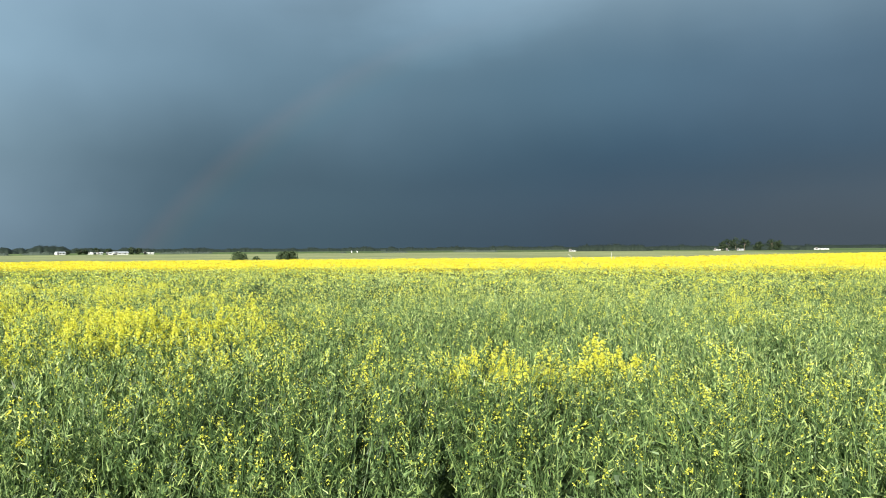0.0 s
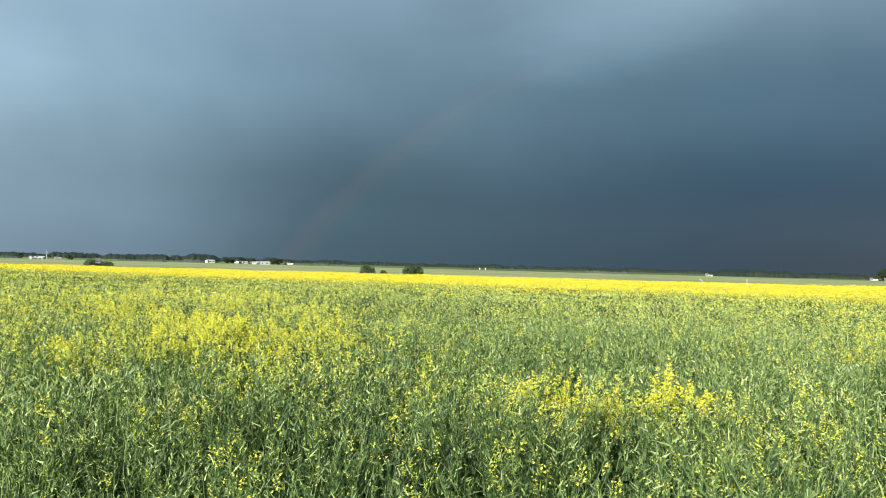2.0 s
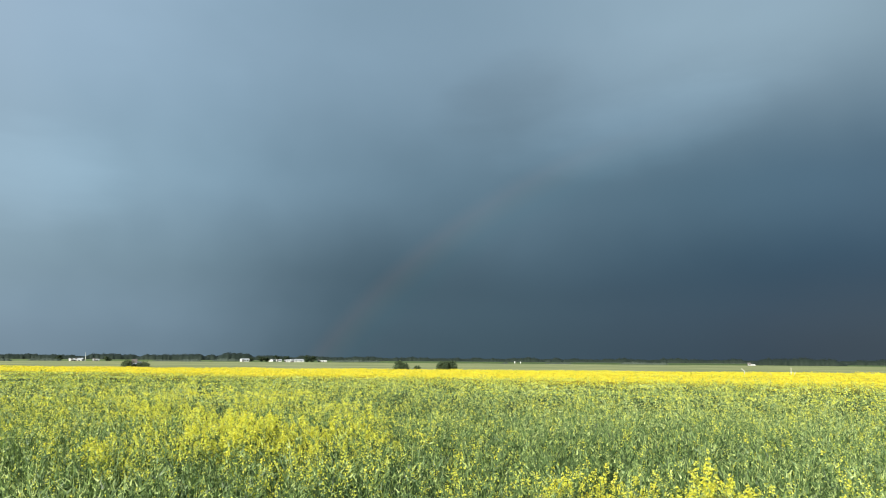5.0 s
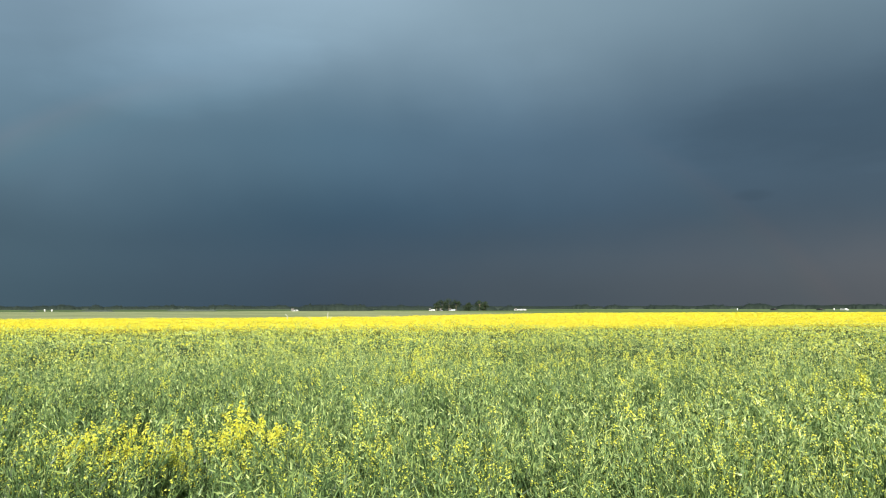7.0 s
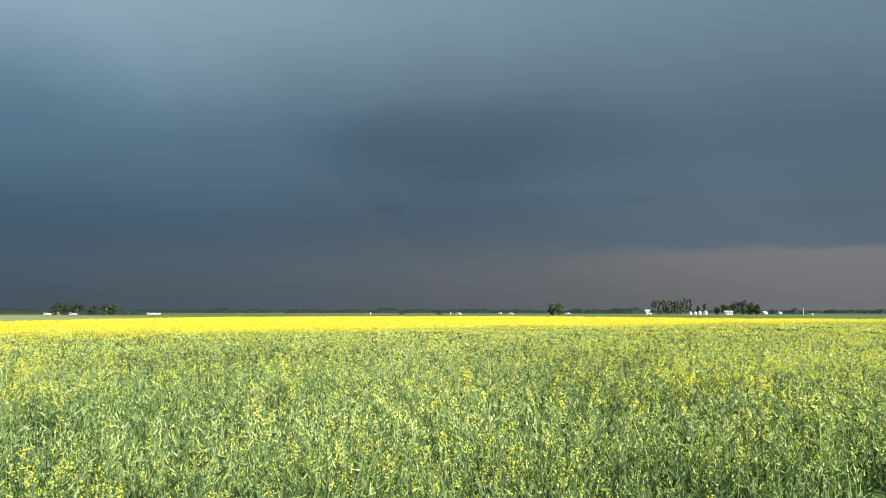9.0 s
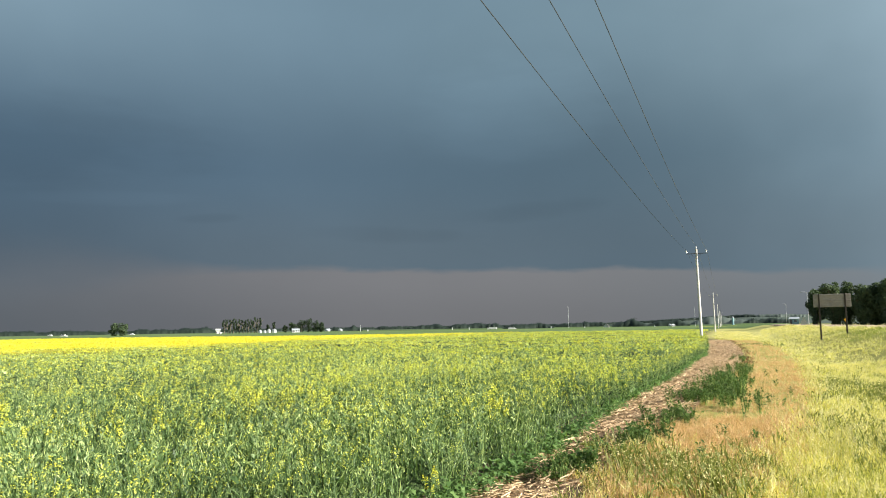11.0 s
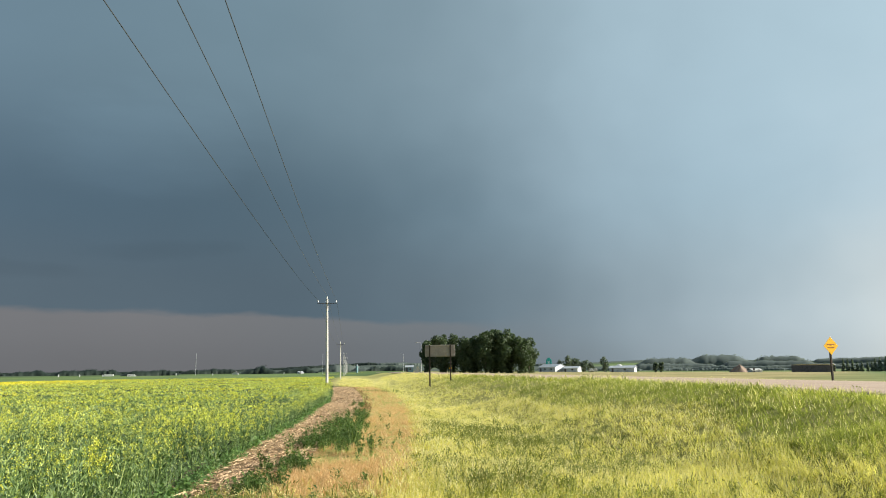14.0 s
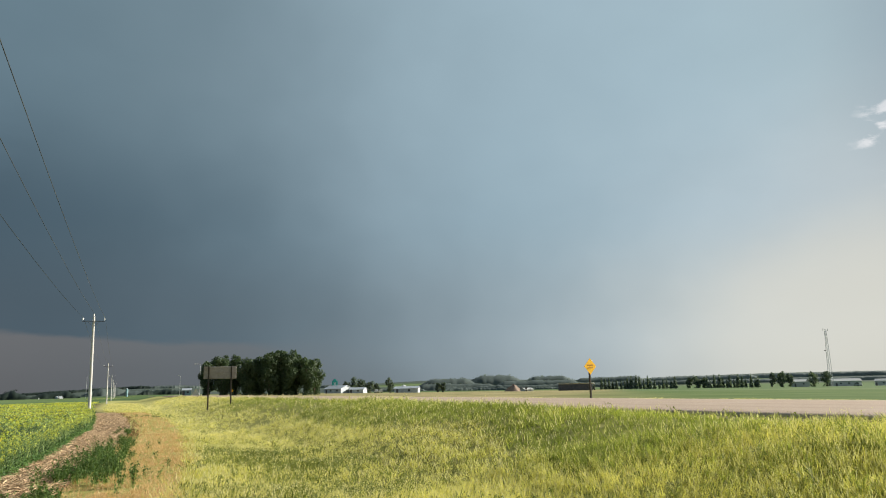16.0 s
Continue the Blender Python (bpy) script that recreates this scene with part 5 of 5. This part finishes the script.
house("farmhouse", "white farmhouse in front of leafy trees", -31.95, 700, 6.7, 6, 2.1, 1.4, M_WHITE, M_ROOF, 10, 3)
house("farm_shed", W1, -29.55, 900, 5.0, 4, 1.4, 1.8, M_WHITE, M_ROOF, 40, 0)
house("farm_shed", W1, -28.6, 900, 3.2, 4, 1.2, 1.6, M_WHITE, M_ROOF, 40, 0)
house("roadside_hall", "pale grey metal-sided hall with a low gable", 15.35, 400, 10.5, 10, 2.5, 1.6, M_HALL, M_ROOF, -35, 2)
house("roadside_hall", "lower pale hall with a blue-grey roof", 16.85, 398, 7.4, 8, 1.9, 1.0, M_HALL, M_ROOF, -15, 1)
house("roadside_hall", "long pale low hall with a grey metal roof", 20.55, 390, 12.2, 9, 2.2, 1.0, M_HALL, M_ROOF, -8, 1)
house("farm_shed", "small white shed roof beside the highway", 29.6, 400, 4.8, 5, 1.0, 0.8, M_WHITE, M_WHITE, 30, 1)
gx_, gy_ = polar(28.6, 420)
hu, hv = np.meshgrid(np.linspace(0, 1, 10), np.radians(np.arange(0, 360, 15)), indexing="ij")
hr = 5.2 * hu * (1 + 0.16 * np.sin(3 * hv + 1) + 0.08 * np.sin(7 * hv))
hz = 3.7 * np.clip(1.0 - hu ** 1.3, 0, 1) * (1 + 0.1 * np.sin(4 * hv + 5 * hu))
i, j = np.meshgrid(np.arange(9), np.arange(24), indexing="ij")
heap = new("gravel_heap", field_mesh("gravel_heap", np.stack([hr * np.cos(hv), hr * np.sin(hv), hz - 0.1], -1).reshape(-1, 3), np.stack([i * 24 + j, (i + 1) * 24 + j, (i + 1) * 24 + (j + 1) % 24, i * 24 + (j + 1) % 24], -1).reshape(-1, 4), None, [M_GRAVEL], flat=False))
heap.matrix_basis = pose(gx_, gy_, float(ground_z(gx_, gy_)))
tagged(heap, "tall heap of dull tan gravel beside the highway", "gravel heap")


def shelter(az, dist, w, dep, h):
    """A long machine shelter: posts, a thin roof, a dark back wall."""
    ob = thing("machine_shelter", "long dark open-fronted machine shelter with a thin pale roof", "shelter", on_ground(az, dist, 180 - az - 8))
    part("roof", box(w + 0.8, dep + 0.8, 0.22, 0, 0, 0, 0.03), M_ROOF, ob, m=pose(0, 0, h, 4, 0, 0))
    part("back_wall", box(w, 0.15, h, 0, dep / 2, -0.2, 0.02), M_DARKROOF, ob)
    for k in range(8):
        part("post", box(0.28, 0.28, h, -w / 2 + w * k / 7, -dep / 2, -0.2, 0.02), M_CREO, ob)
    for k in (1, 4, 6):
        part("stored_load", box(w / 9, dep * 0.5, h * 0.6, -w / 2 + w * (k + 0.5) / 7, 0, -0.1, 0.1), M_DARKROOF, ob)


shelter(33.3, 420, 18.5, 8, 3.7)
house("farm_shed", "pale roofed building behind dark trees", 48.65, 520, 9.5, 8, 3.2, 1.2, M_WHITE, M_WHITE, 10, 1)
house("barn", "long pale roofed building beside a lattice tower", 51.4, 530, 16, 9, 3.2, 1.4, M_WHITE, M_WHITE, 12, 3)
house("farm_shed", "pale roofed building behind dark trees", 53.6, 540, 8, 8, 3.0, 1.2, M_WHITE, M_WHITE, -12, 1)
house("farm_shed", "pale teal clad shed beside the highway", 4.5, 370, 3.6, 5, 2.4, 0.8, M_TEALLIGHT, M_ROOF, 0, 1)
house("farm_shed", "small steep white shelter beside a street lamp", 5.12, 366, 2.4, 2.6, 0.6, 2.6, M_WHITE, M_WHITE, 90, 0, False)
house("farmhouse", "small white house before far trees", -3.7, 620, 3.6, 4, 1.2, 0.9, M_WHITE, M_ROOF, 30)
house("farmhouse", "small white house before far trees", -8.4, 600, 3.4, 4, 1.6, 1.2, M_WHITE, M_DARKROOF, 80, 1)

dome = thing("domed_shed", "white rounded fabric shed roof behind a hall", "shed", on_ground(20.28, 425))
bm = bmesh.new()
bmesh.ops.create_uvsphere(bm, u_segments=20, v_segments=12, radius=1, matrix=Matrix.LocRotScale((0, 0, 2.2), None, (2.0, 2.6, 2.1)))
part("roof", bm, M_WHITE, dome)
part("wall", tube(1.95, 1.95, 2.4, 0, 0, -0.3, 20), M_WHITE, dome)

silo = thing("silo", "slim pale teal silo beside the far road", "silo", on_ground(0.53, 600))
part("body", tube(0.8, 0.8, 6.2, 0, 0, 0, 18), M_TEALLIGHT, silo)
part("roof", tube(0.85, 0.2, 0.9, 0, 0, 6.2, 18), M_STEEL, silo)

pylon = thing("sign_pylon", "tall green pylon sign with a pale emblem", "sign", on_ground(15.1, 408))
part("post", tube(0.2, 0.18, 4.6, -0.9, 0, -0.4, 10), M_STEEL, pylon)
part("post", tube(0.2, 0.18, 4.6, 0.9, 0, -0.4, 10), M_STEEL, pylon)
pan = part("panel", box(3.0, 0.35, 3.4, 0, 0, 3.3, 0.06), M_TEAL, pylon)
part("cap", box(1.5, 0.35, 0.8, 0, 0, 6.7, 0.06), M_TEAL, pylon)
for s in (-1, 1):
    part("emblem", box(0.35, 0.42, 1.9, 0, 0, -0.95), M_WHITE, pan, m=pose(0, 0, 5.0, 0, s * 38, 0))

# ---- poles, wires, lamps and signs ----
POLES = [(-4.0, -38.0, 0.0, 10.2), (-2.55, 85.0, 0.0, 10.25), (-2.6, 208.0, 0.0, 9.8), (-2.66, 331.0, 0.0, 9.9), (-2.7, 454.0, 0.0, 10.0), (-2.7, 577.0, 0.0, 10.1), (-2.7, 700.0, 0.0, 10.2)]
ARM = 1.02


def utility_pole(x, y, z, h):
    ob = thing("utility_pole", "pale weathered wooden utility pole with crossarm and insulators", "utility pole", pose(x, y, z, 0.0, -0.5, 0), "power line poles")
    part("pole", tube(0.17, 0.11, h + 0.5, 0, 0, -0.5, 14), M_POLE, ob)
    part("crossarm", box(2.16, 0.06, 0.06, 0, -0.14, h - 0.53, 0.008), M_CREO, ob)
    for s in (-1, 1):
        part("brace", between((s * 0.6, -0.16, h - 0.5), (0, -0.16, h - 1.1), 0.014), M_CREO, ob)
    for px_, pz_ in ((-ARM, h - 0.43), (ARM, h - 0.43), (0, h)):
        b3 = tube(0.025, 0.025, 0.12, px_, -0.14 if px_ else 0, pz_, 8)
        tube(0.085, 0.06, 0.1, px_, -0.14 if px_ else 0, pz_ + 0.1, 12, b3)
        tube(0.1, 0.05, 0.09, px_, -0.14 if px_ else 0, pz_ + 0.19, 12, b3)
        part("insulator", b3, M_CERAMIC, ob, "white porcelain insulator")


for p in POLES:
    utility_pole(*p)
for off, top in ((-ARM, -0.2), (0, 0.26), (ARM, -0.2)):
    bm = bmesh.new()
    for (x0, y0, b0, h0), (x1, y1, b1, h1) in zip(POLES, POLES[1:]):
        prev = None
        for k in range(25):
            t = k / 24
            c = Vector((x0 + (x1 - x0) * t + off * (1.12 - 0.12 * t if y0 < 0 else 1), y0 + (y1 - y0) * t, (b0 + h0) * (1 - t) + (b1 + h1) * t + top - 1.15 * 4 * t * (1 - t)))
            if prev is not None:
                between(prev, c, 0.0115, seg=5, bm=bm)
            prev = c
    tagged(part("power_wire", bm, M_WIRE), "thin dark overhead power wire sagging between poles", "wire", "power wires")


def street_lamp(az, dist, h, name="street_lamp", arm=1.6):
    ob = thing(name, "slim grey steel street lamp with a curved arm", "street lamp", on_ground(az, dist, 0), "street lamps")
    bm = tube(0.11, 0.07, h, 0, 0, -0.2, 10)
    between((0, 0, h - 0.25), (-arm * 0.5, 0, h + 0.1), 0.05, bm=bm)
    between((-arm * 0.5, 0, h + 0.1), (-arm, 0, h + 0.05), 0.05, bm=bm)
    part("pole", bm, M_STEEL, ob)
    part("lamp_head", box(0.7, 0.3, 0.16, -arm, 0, h - 0.05, 0.04), M_WHITE, ob)


street_lamp(5.4, 270, 10.6)
street_lamp(4.03, 430, 10.6, arm=1.0)


def mast(az, dist, h, label, rad_=0.09, mat=None):
    ob = thing("mast", label, "mast", on_ground(az, dist))
    part("pole", tube(rad_, rad_ * 0.6, h, 0, 0, -0.2, 8), mat or M_STEEL, ob)
    part("cap", tube(rad_ * 1.3, rad_ * 0.4, 0.2, 0, 0, h - 0.2, 8), mat or M_STEEL, ob)


mast(-11.18, 450, 13.2, "slender grey mast at the roadside", 0.12)
mast(-2.05, 400, 11.0, "slender grey mast near the utility poles", 0.1)
mast(-27.09, 690, 5.8, "white post beside the farm drive", 0.25, M_WHITE)
mast(-139.27, 400, 4.6, "thin white farm mast", 0.13, M_WHITE)


def post(az, dist, h, w, label="short white marker post at the field road"):
    ob = thing("marker_post", label, "post", on_ground(az, dist), "white marker posts")
    part("post", box(w, w, h, 0, 0, 0, w * 0.15), M_WHITE, ob)
    part("cap", box(w * 1.15, w * 1.15, 0.1, 0, 0, h, 0.02), M_STEEL, ob)


for az, d, h, w in ((-108.28, 600, 1.5, 0.8), (-107.85, 600, 1.4, 0.8), (-58.5, 560, 1.7, 0.8), (-52.35, 560, 1.7, 0.8), (-26.52, 470, 1.6, 0.8), (-20.05, 640, 2.0, 0.8), (-18.75, 640, 1.7, 0.8), (-12.5, 500, 1.7, 0.7), (-10.0, 520, 1.3, 0.6), (-4.9, 560, 1.4, 0.6)):
    post(az, d, h, w)


def pipe_marker(az, dist, h, bend):
    """A white pipe riser standing out of the crop."""
    x, y = polar(az, dist)
    ob = thing("pipe_riser", "white pipe riser standing above the yellow canola", "pipe", pose(x, y, 0, 0, 0, -az), "pipe risers")
    bm = tube(0.025, 0.025, h, 0, 0, 0, 10)
    between((0, 0, h - 0.05), (bend, 0, h + 0.2), 0.025, bm=bm)
    part("pipe", bm, M_WHITE, ob)
    part("flange", tube(0.045, 0.045, 0.06, 0, 0, h * 0.8, 12), M_WHITE, ob)


pipe_marker(-91.95, 84, 1.35, -0.3)
pipe_marker(-88.95, 84, 1.5, 0.02)
pipe_marker(-88.75, 84, 1.08, 0.1)
pipe_marker(-90.2, 84, 1.02, -0.3)


# large roadside board seen from the back
board = thing("roadside_board", "large weathered grey-brown roadside sign board seen from behind", "sign", pose(9.65, 80.4, 0, 0, 0, -8))
zb = 3.55
part("panel", box(3.25, 0.05, 1.26, 0, 0, zb, 0.012), M_PLY, board)
for z_ in (zb + 0.06, zb + 0.6, zb + 1.12):
    part("rail", box(3.2, 0.06, 0.09, 0, -0.06, z_, 0.01), M_PLY, board)
for x_ in (-1.12, 1.12):
    part("post", box(0.15, 0.15, zb + 0.95, x_, -0.17, 0.3, 0.012), M_CREO, board)
    part("batten", box(0.12, 0.06, 1.2, x_, -0.06, zb + 0.03, 0.01), M_PLY, board)


def diamond_sign(x, y, z, side, zc, label, mat, bars=True, turn=0.0):
    ob = thing("warning_sign", label, "road sign", pose(x, y, z, 0, 0, turn))
    part("post", box(0.11, 0.11, zc + side * 0.45, 0, 0.09, -0.3, 0.01), M_CREO, ob)
    face = part("face", box(side, 0.015, side, 0, 0, -side / 2, 0.004), mat, ob, "orange-yellow diamond plate", pose(0, 0, zc, 0, 45, 0))
    if bars:
        for dz, w_ in ((0.09, 0.56), (-0.10, 0.5)):
            part("lettering", box(w_, 0.012, 0.05, 0, 0, -0.025), M_SIGNINK, face, "dark line of lettering", pose(dz * -0.707, -0.012, dz * 0.707, 0, -45, 0))
    part("bolt", tube(0.02, 0.02, 0.03, 0, 0, 0, 8), M_STEEL, face, m=pose(0, -0.012, 0.1, 90, 0, 0))


diamond_sign(30.02, 43.65, float(ground_z(30.02, 43.65)), 0.80, 3.33 - float(ground_z(30.02, 43.65)), "orange-yellow diamond warning sign on a dark post by the highway", M_YSIGN, True, 10)
diamond_sign(20.2 + 8.5, 214, 0.6, 0.62, 1.9, "small yellow diamond sign far along the highway", M_YSIGN, False, -8)

# lattice tower
tower = thing("lattice_tower", "tall slim steel lattice tower above the trees", "tower", on_ground(50.55, 500))
TH, TW = 33.5, 1.3
for sx, sy in ((-1, -1), (1, -1), (0, 1)):
    part("leg", between((sx * TW, sy * TW, -0.5), (sx * 0.45, sy * 0.45, TH), 0.12, seg=6), M_STEEL, tower)
for k in range(14):
    z0, z1 = TH * k / 14, TH * (k + 1) / 14
    f0, f1 = TW - (TW - 0.45) * k / 14, TW - (TW - 0.45) * (k + 1) / 14
    c = ((-1, -1), (1, -1), (0, 1))
    bm = bmesh.new()
    for i in range(3):
        p, q = c[i], c[(i + 1) % 3]
        between((p[0] * f0, p[1] * f0, z0), (q[0] * f1, q[1] * f1, z1), 0.06, seg=5, bm=bm)
        between((p[0] * f1, p[1] * f1, z1), (q[0] * f1, q[1] * f1, z1), 0.05, seg=5, bm=bm)
    part("bracing", bm, M_STEEL, tower)
part("antenna", box(0.25, 0.25, 1.6, -1.2, 0, TH - 1, 0.03), M_WHITE, tower)
part("antenna", box(0.25, 0.25, 1.6, 1.2, 0, TH - 1, 0.03), M_WHITE, tower)
part("dish", tube(0.7, 0.5, 0.4, 1.2, 0, TH * 0.62, 14), M_BLACK, tower)

# ---- vehicles on the far road ----


def wheel_set(ob, xs, rad_, wid):
    for x_ in xs:
        for y_ in (-wid, wid):
            w_ = part("wheel", tube(rad_, rad_, 0.24, seg=16, m=pose(x_, y_, rad_, 90, 0, 0)), M_RUBBER, ob)
            part("rim", tube(rad_ * 0.6, rad_ * 0.6, 0.26, seg=12, m=pose(x_, y_, rad_, 90, 0, 0)), M_STEEL, w_)


def car(az, dist, paint, turn, van=False):
    ob = thing("car", "small pale car on the far gravel road" if paint is M_WHITE else "small dark car on the far gravel road", "car", on_ground(az, dist, turn), "cars on the far road")
    part("body", box(4.5, 1.8, 0.75, 0, 0, 0.35, 0.12), paint, ob)
    part("cabin", box(2.4 if not van else 3.6, 1.6, 0.7, -0.3, 0, 1.05, 0.18), paint, ob)
    part("window", box(2.2 if not van else 3.3, 1.64, 0.42, -0.3, 0, 1.18, 0.05), M_GLASS, ob)
    wheel_set(ob, (-1.4, 1.4), 0.33, 0.85)


for az, d, p_, v_ in ((-53.2, 470, M_BLACK, False), (-51.75, 480, M_WHITE, True), (-48.55, 760, M_WHITE, True), (-47.7, 520, M_WHITE, False), (-43.4, 640, M_WHITE, False), (-56.1, 470, M_BLACK, False), (-15.45, 440, M_WHITE, True), (52.1, 470, M_WHITE, True), (18.2, 395, M_WHITE, False), (18.5, 396, M_WHITE, True)):
    car(az, d, p_, 10 if az < 0 else 80, v_)
truck = thing("truck", "white semi truck with a long box trailer", "truck", on_ground(-16.95, 450, 8))
part("trailer", box(4.6, 1.6, 1.1, 0.2, 0, 0.75, 0.04), M_WHITE, truck)
part("cab", box(0.9, 1.5, 1.1, -2.7, 0, 0.5, 0.1), M_WHITE, truck)
wheel_set(truck, (-2.7, -1.2, 1.4, 2.0), 0.35, 0.7)

# ---- weeds along the path and in the verge ----


def weed(x, y, h, w, seed, n=70, dark=True):
    """A leafy broad weed: stalks and many pointed leaves."""
    global r
    r = random.Random(seed)
    T = Tpl()
    for k in range(n // 9):
        a, q = r.uniform(0, 6.28), r.uniform(0, w * 0.5)
        b = Vector((math.cos(a) * q * 0.2, math.sin(a) * q * 0.2, 0))
        tip = Vector((math.cos(a) * q, math.sin(a) * q, 0)) + Vector((0, 0, h * r.uniform(0.6, 1)))
        T.blade(b, tip, 0.015, 1)
        for j in range(9):
            p = b.lerp(tip, r.uniform(0.15, 1))
            c = r.uniform(0, 6.28)
            ln = r.uniform(0.06, 0.14)
            T.leaf(p, (math.cos(c), math.sin(c), r.uniform(0, 0.8)), ln, ln * 0.34, 0, r.uniform(0, 0.4))
    v, q, m = T.arrays()
    ob = new("weed", field_mesh("weed", v, None, q, [M_WEED if dark else M_LEAF, M_POD], tmat=m))
    ob.matrix_basis = pose(x, y, float(ground_z(x, y)), 0, 0, seed * 50)
    return tagged(ob, "dark green leafy weed at the edge of the straw strip", "weed", group="weeds along the path")


wr = random.Random(9)
MASSES = ((-2.3, 11.0, 0.22, 0.9, 16, 0.42), (-1.75, 14.6, 0.3, 1.3, 22, 0.36), (-1.25, 17.3, 0.25, 1.1, 12, 0.38), (-0.85, 21.6, 0.3, 1.5, 20, 0.5), (-0.35, 23.8, 0.42, 2.2, 46, 0.62), (0.1, 28.8, 0.4, 2.6, 26, 0.6), (0.35, 36, 0.3, 3.0, 10, 0.45), (0.6, 46, 0.3, 4.5, 6, 0.35))
k = 0
for cx_, cy_, sx_, sy_, count, hh in MASSES:
    for _ in range(count):
        x, y = wr.gauss(cx_, sx_), wr.gauss(cy_, sy_ * 0.6)
        weed(x, y, hh * wr.uniform(0.6, 1.35), wr.uniform(0.3, 0.55), 500 + k, 108)
        k += 1
for k in range(22):
    x, y = 1.6 + 0.17 * k + wr.uniform(-0.2, 0.2), 79 + wr.uniform(-2.5, 2.5)
    weed(x, y, wr.uniform(0.2, 0.5), wr.uniform(0.4, 0.8), 800 + k, 45)
for x, y in ((0.9, 22), (1.1, 21.2), (0.3, 15), (0.75, 29), (1.3, 33), (1.9, 36), (0.2, 18.4), (1.6, 24.5), (-0.6, 12.6), (-0.3, 15.6), (1.0, 40), (1.4, 28)):
    weed(x, y, wr.uniform(0.25, 0.4), wr.uniform(0.3, 0.6), int(600 + x * 10 + y), 36)
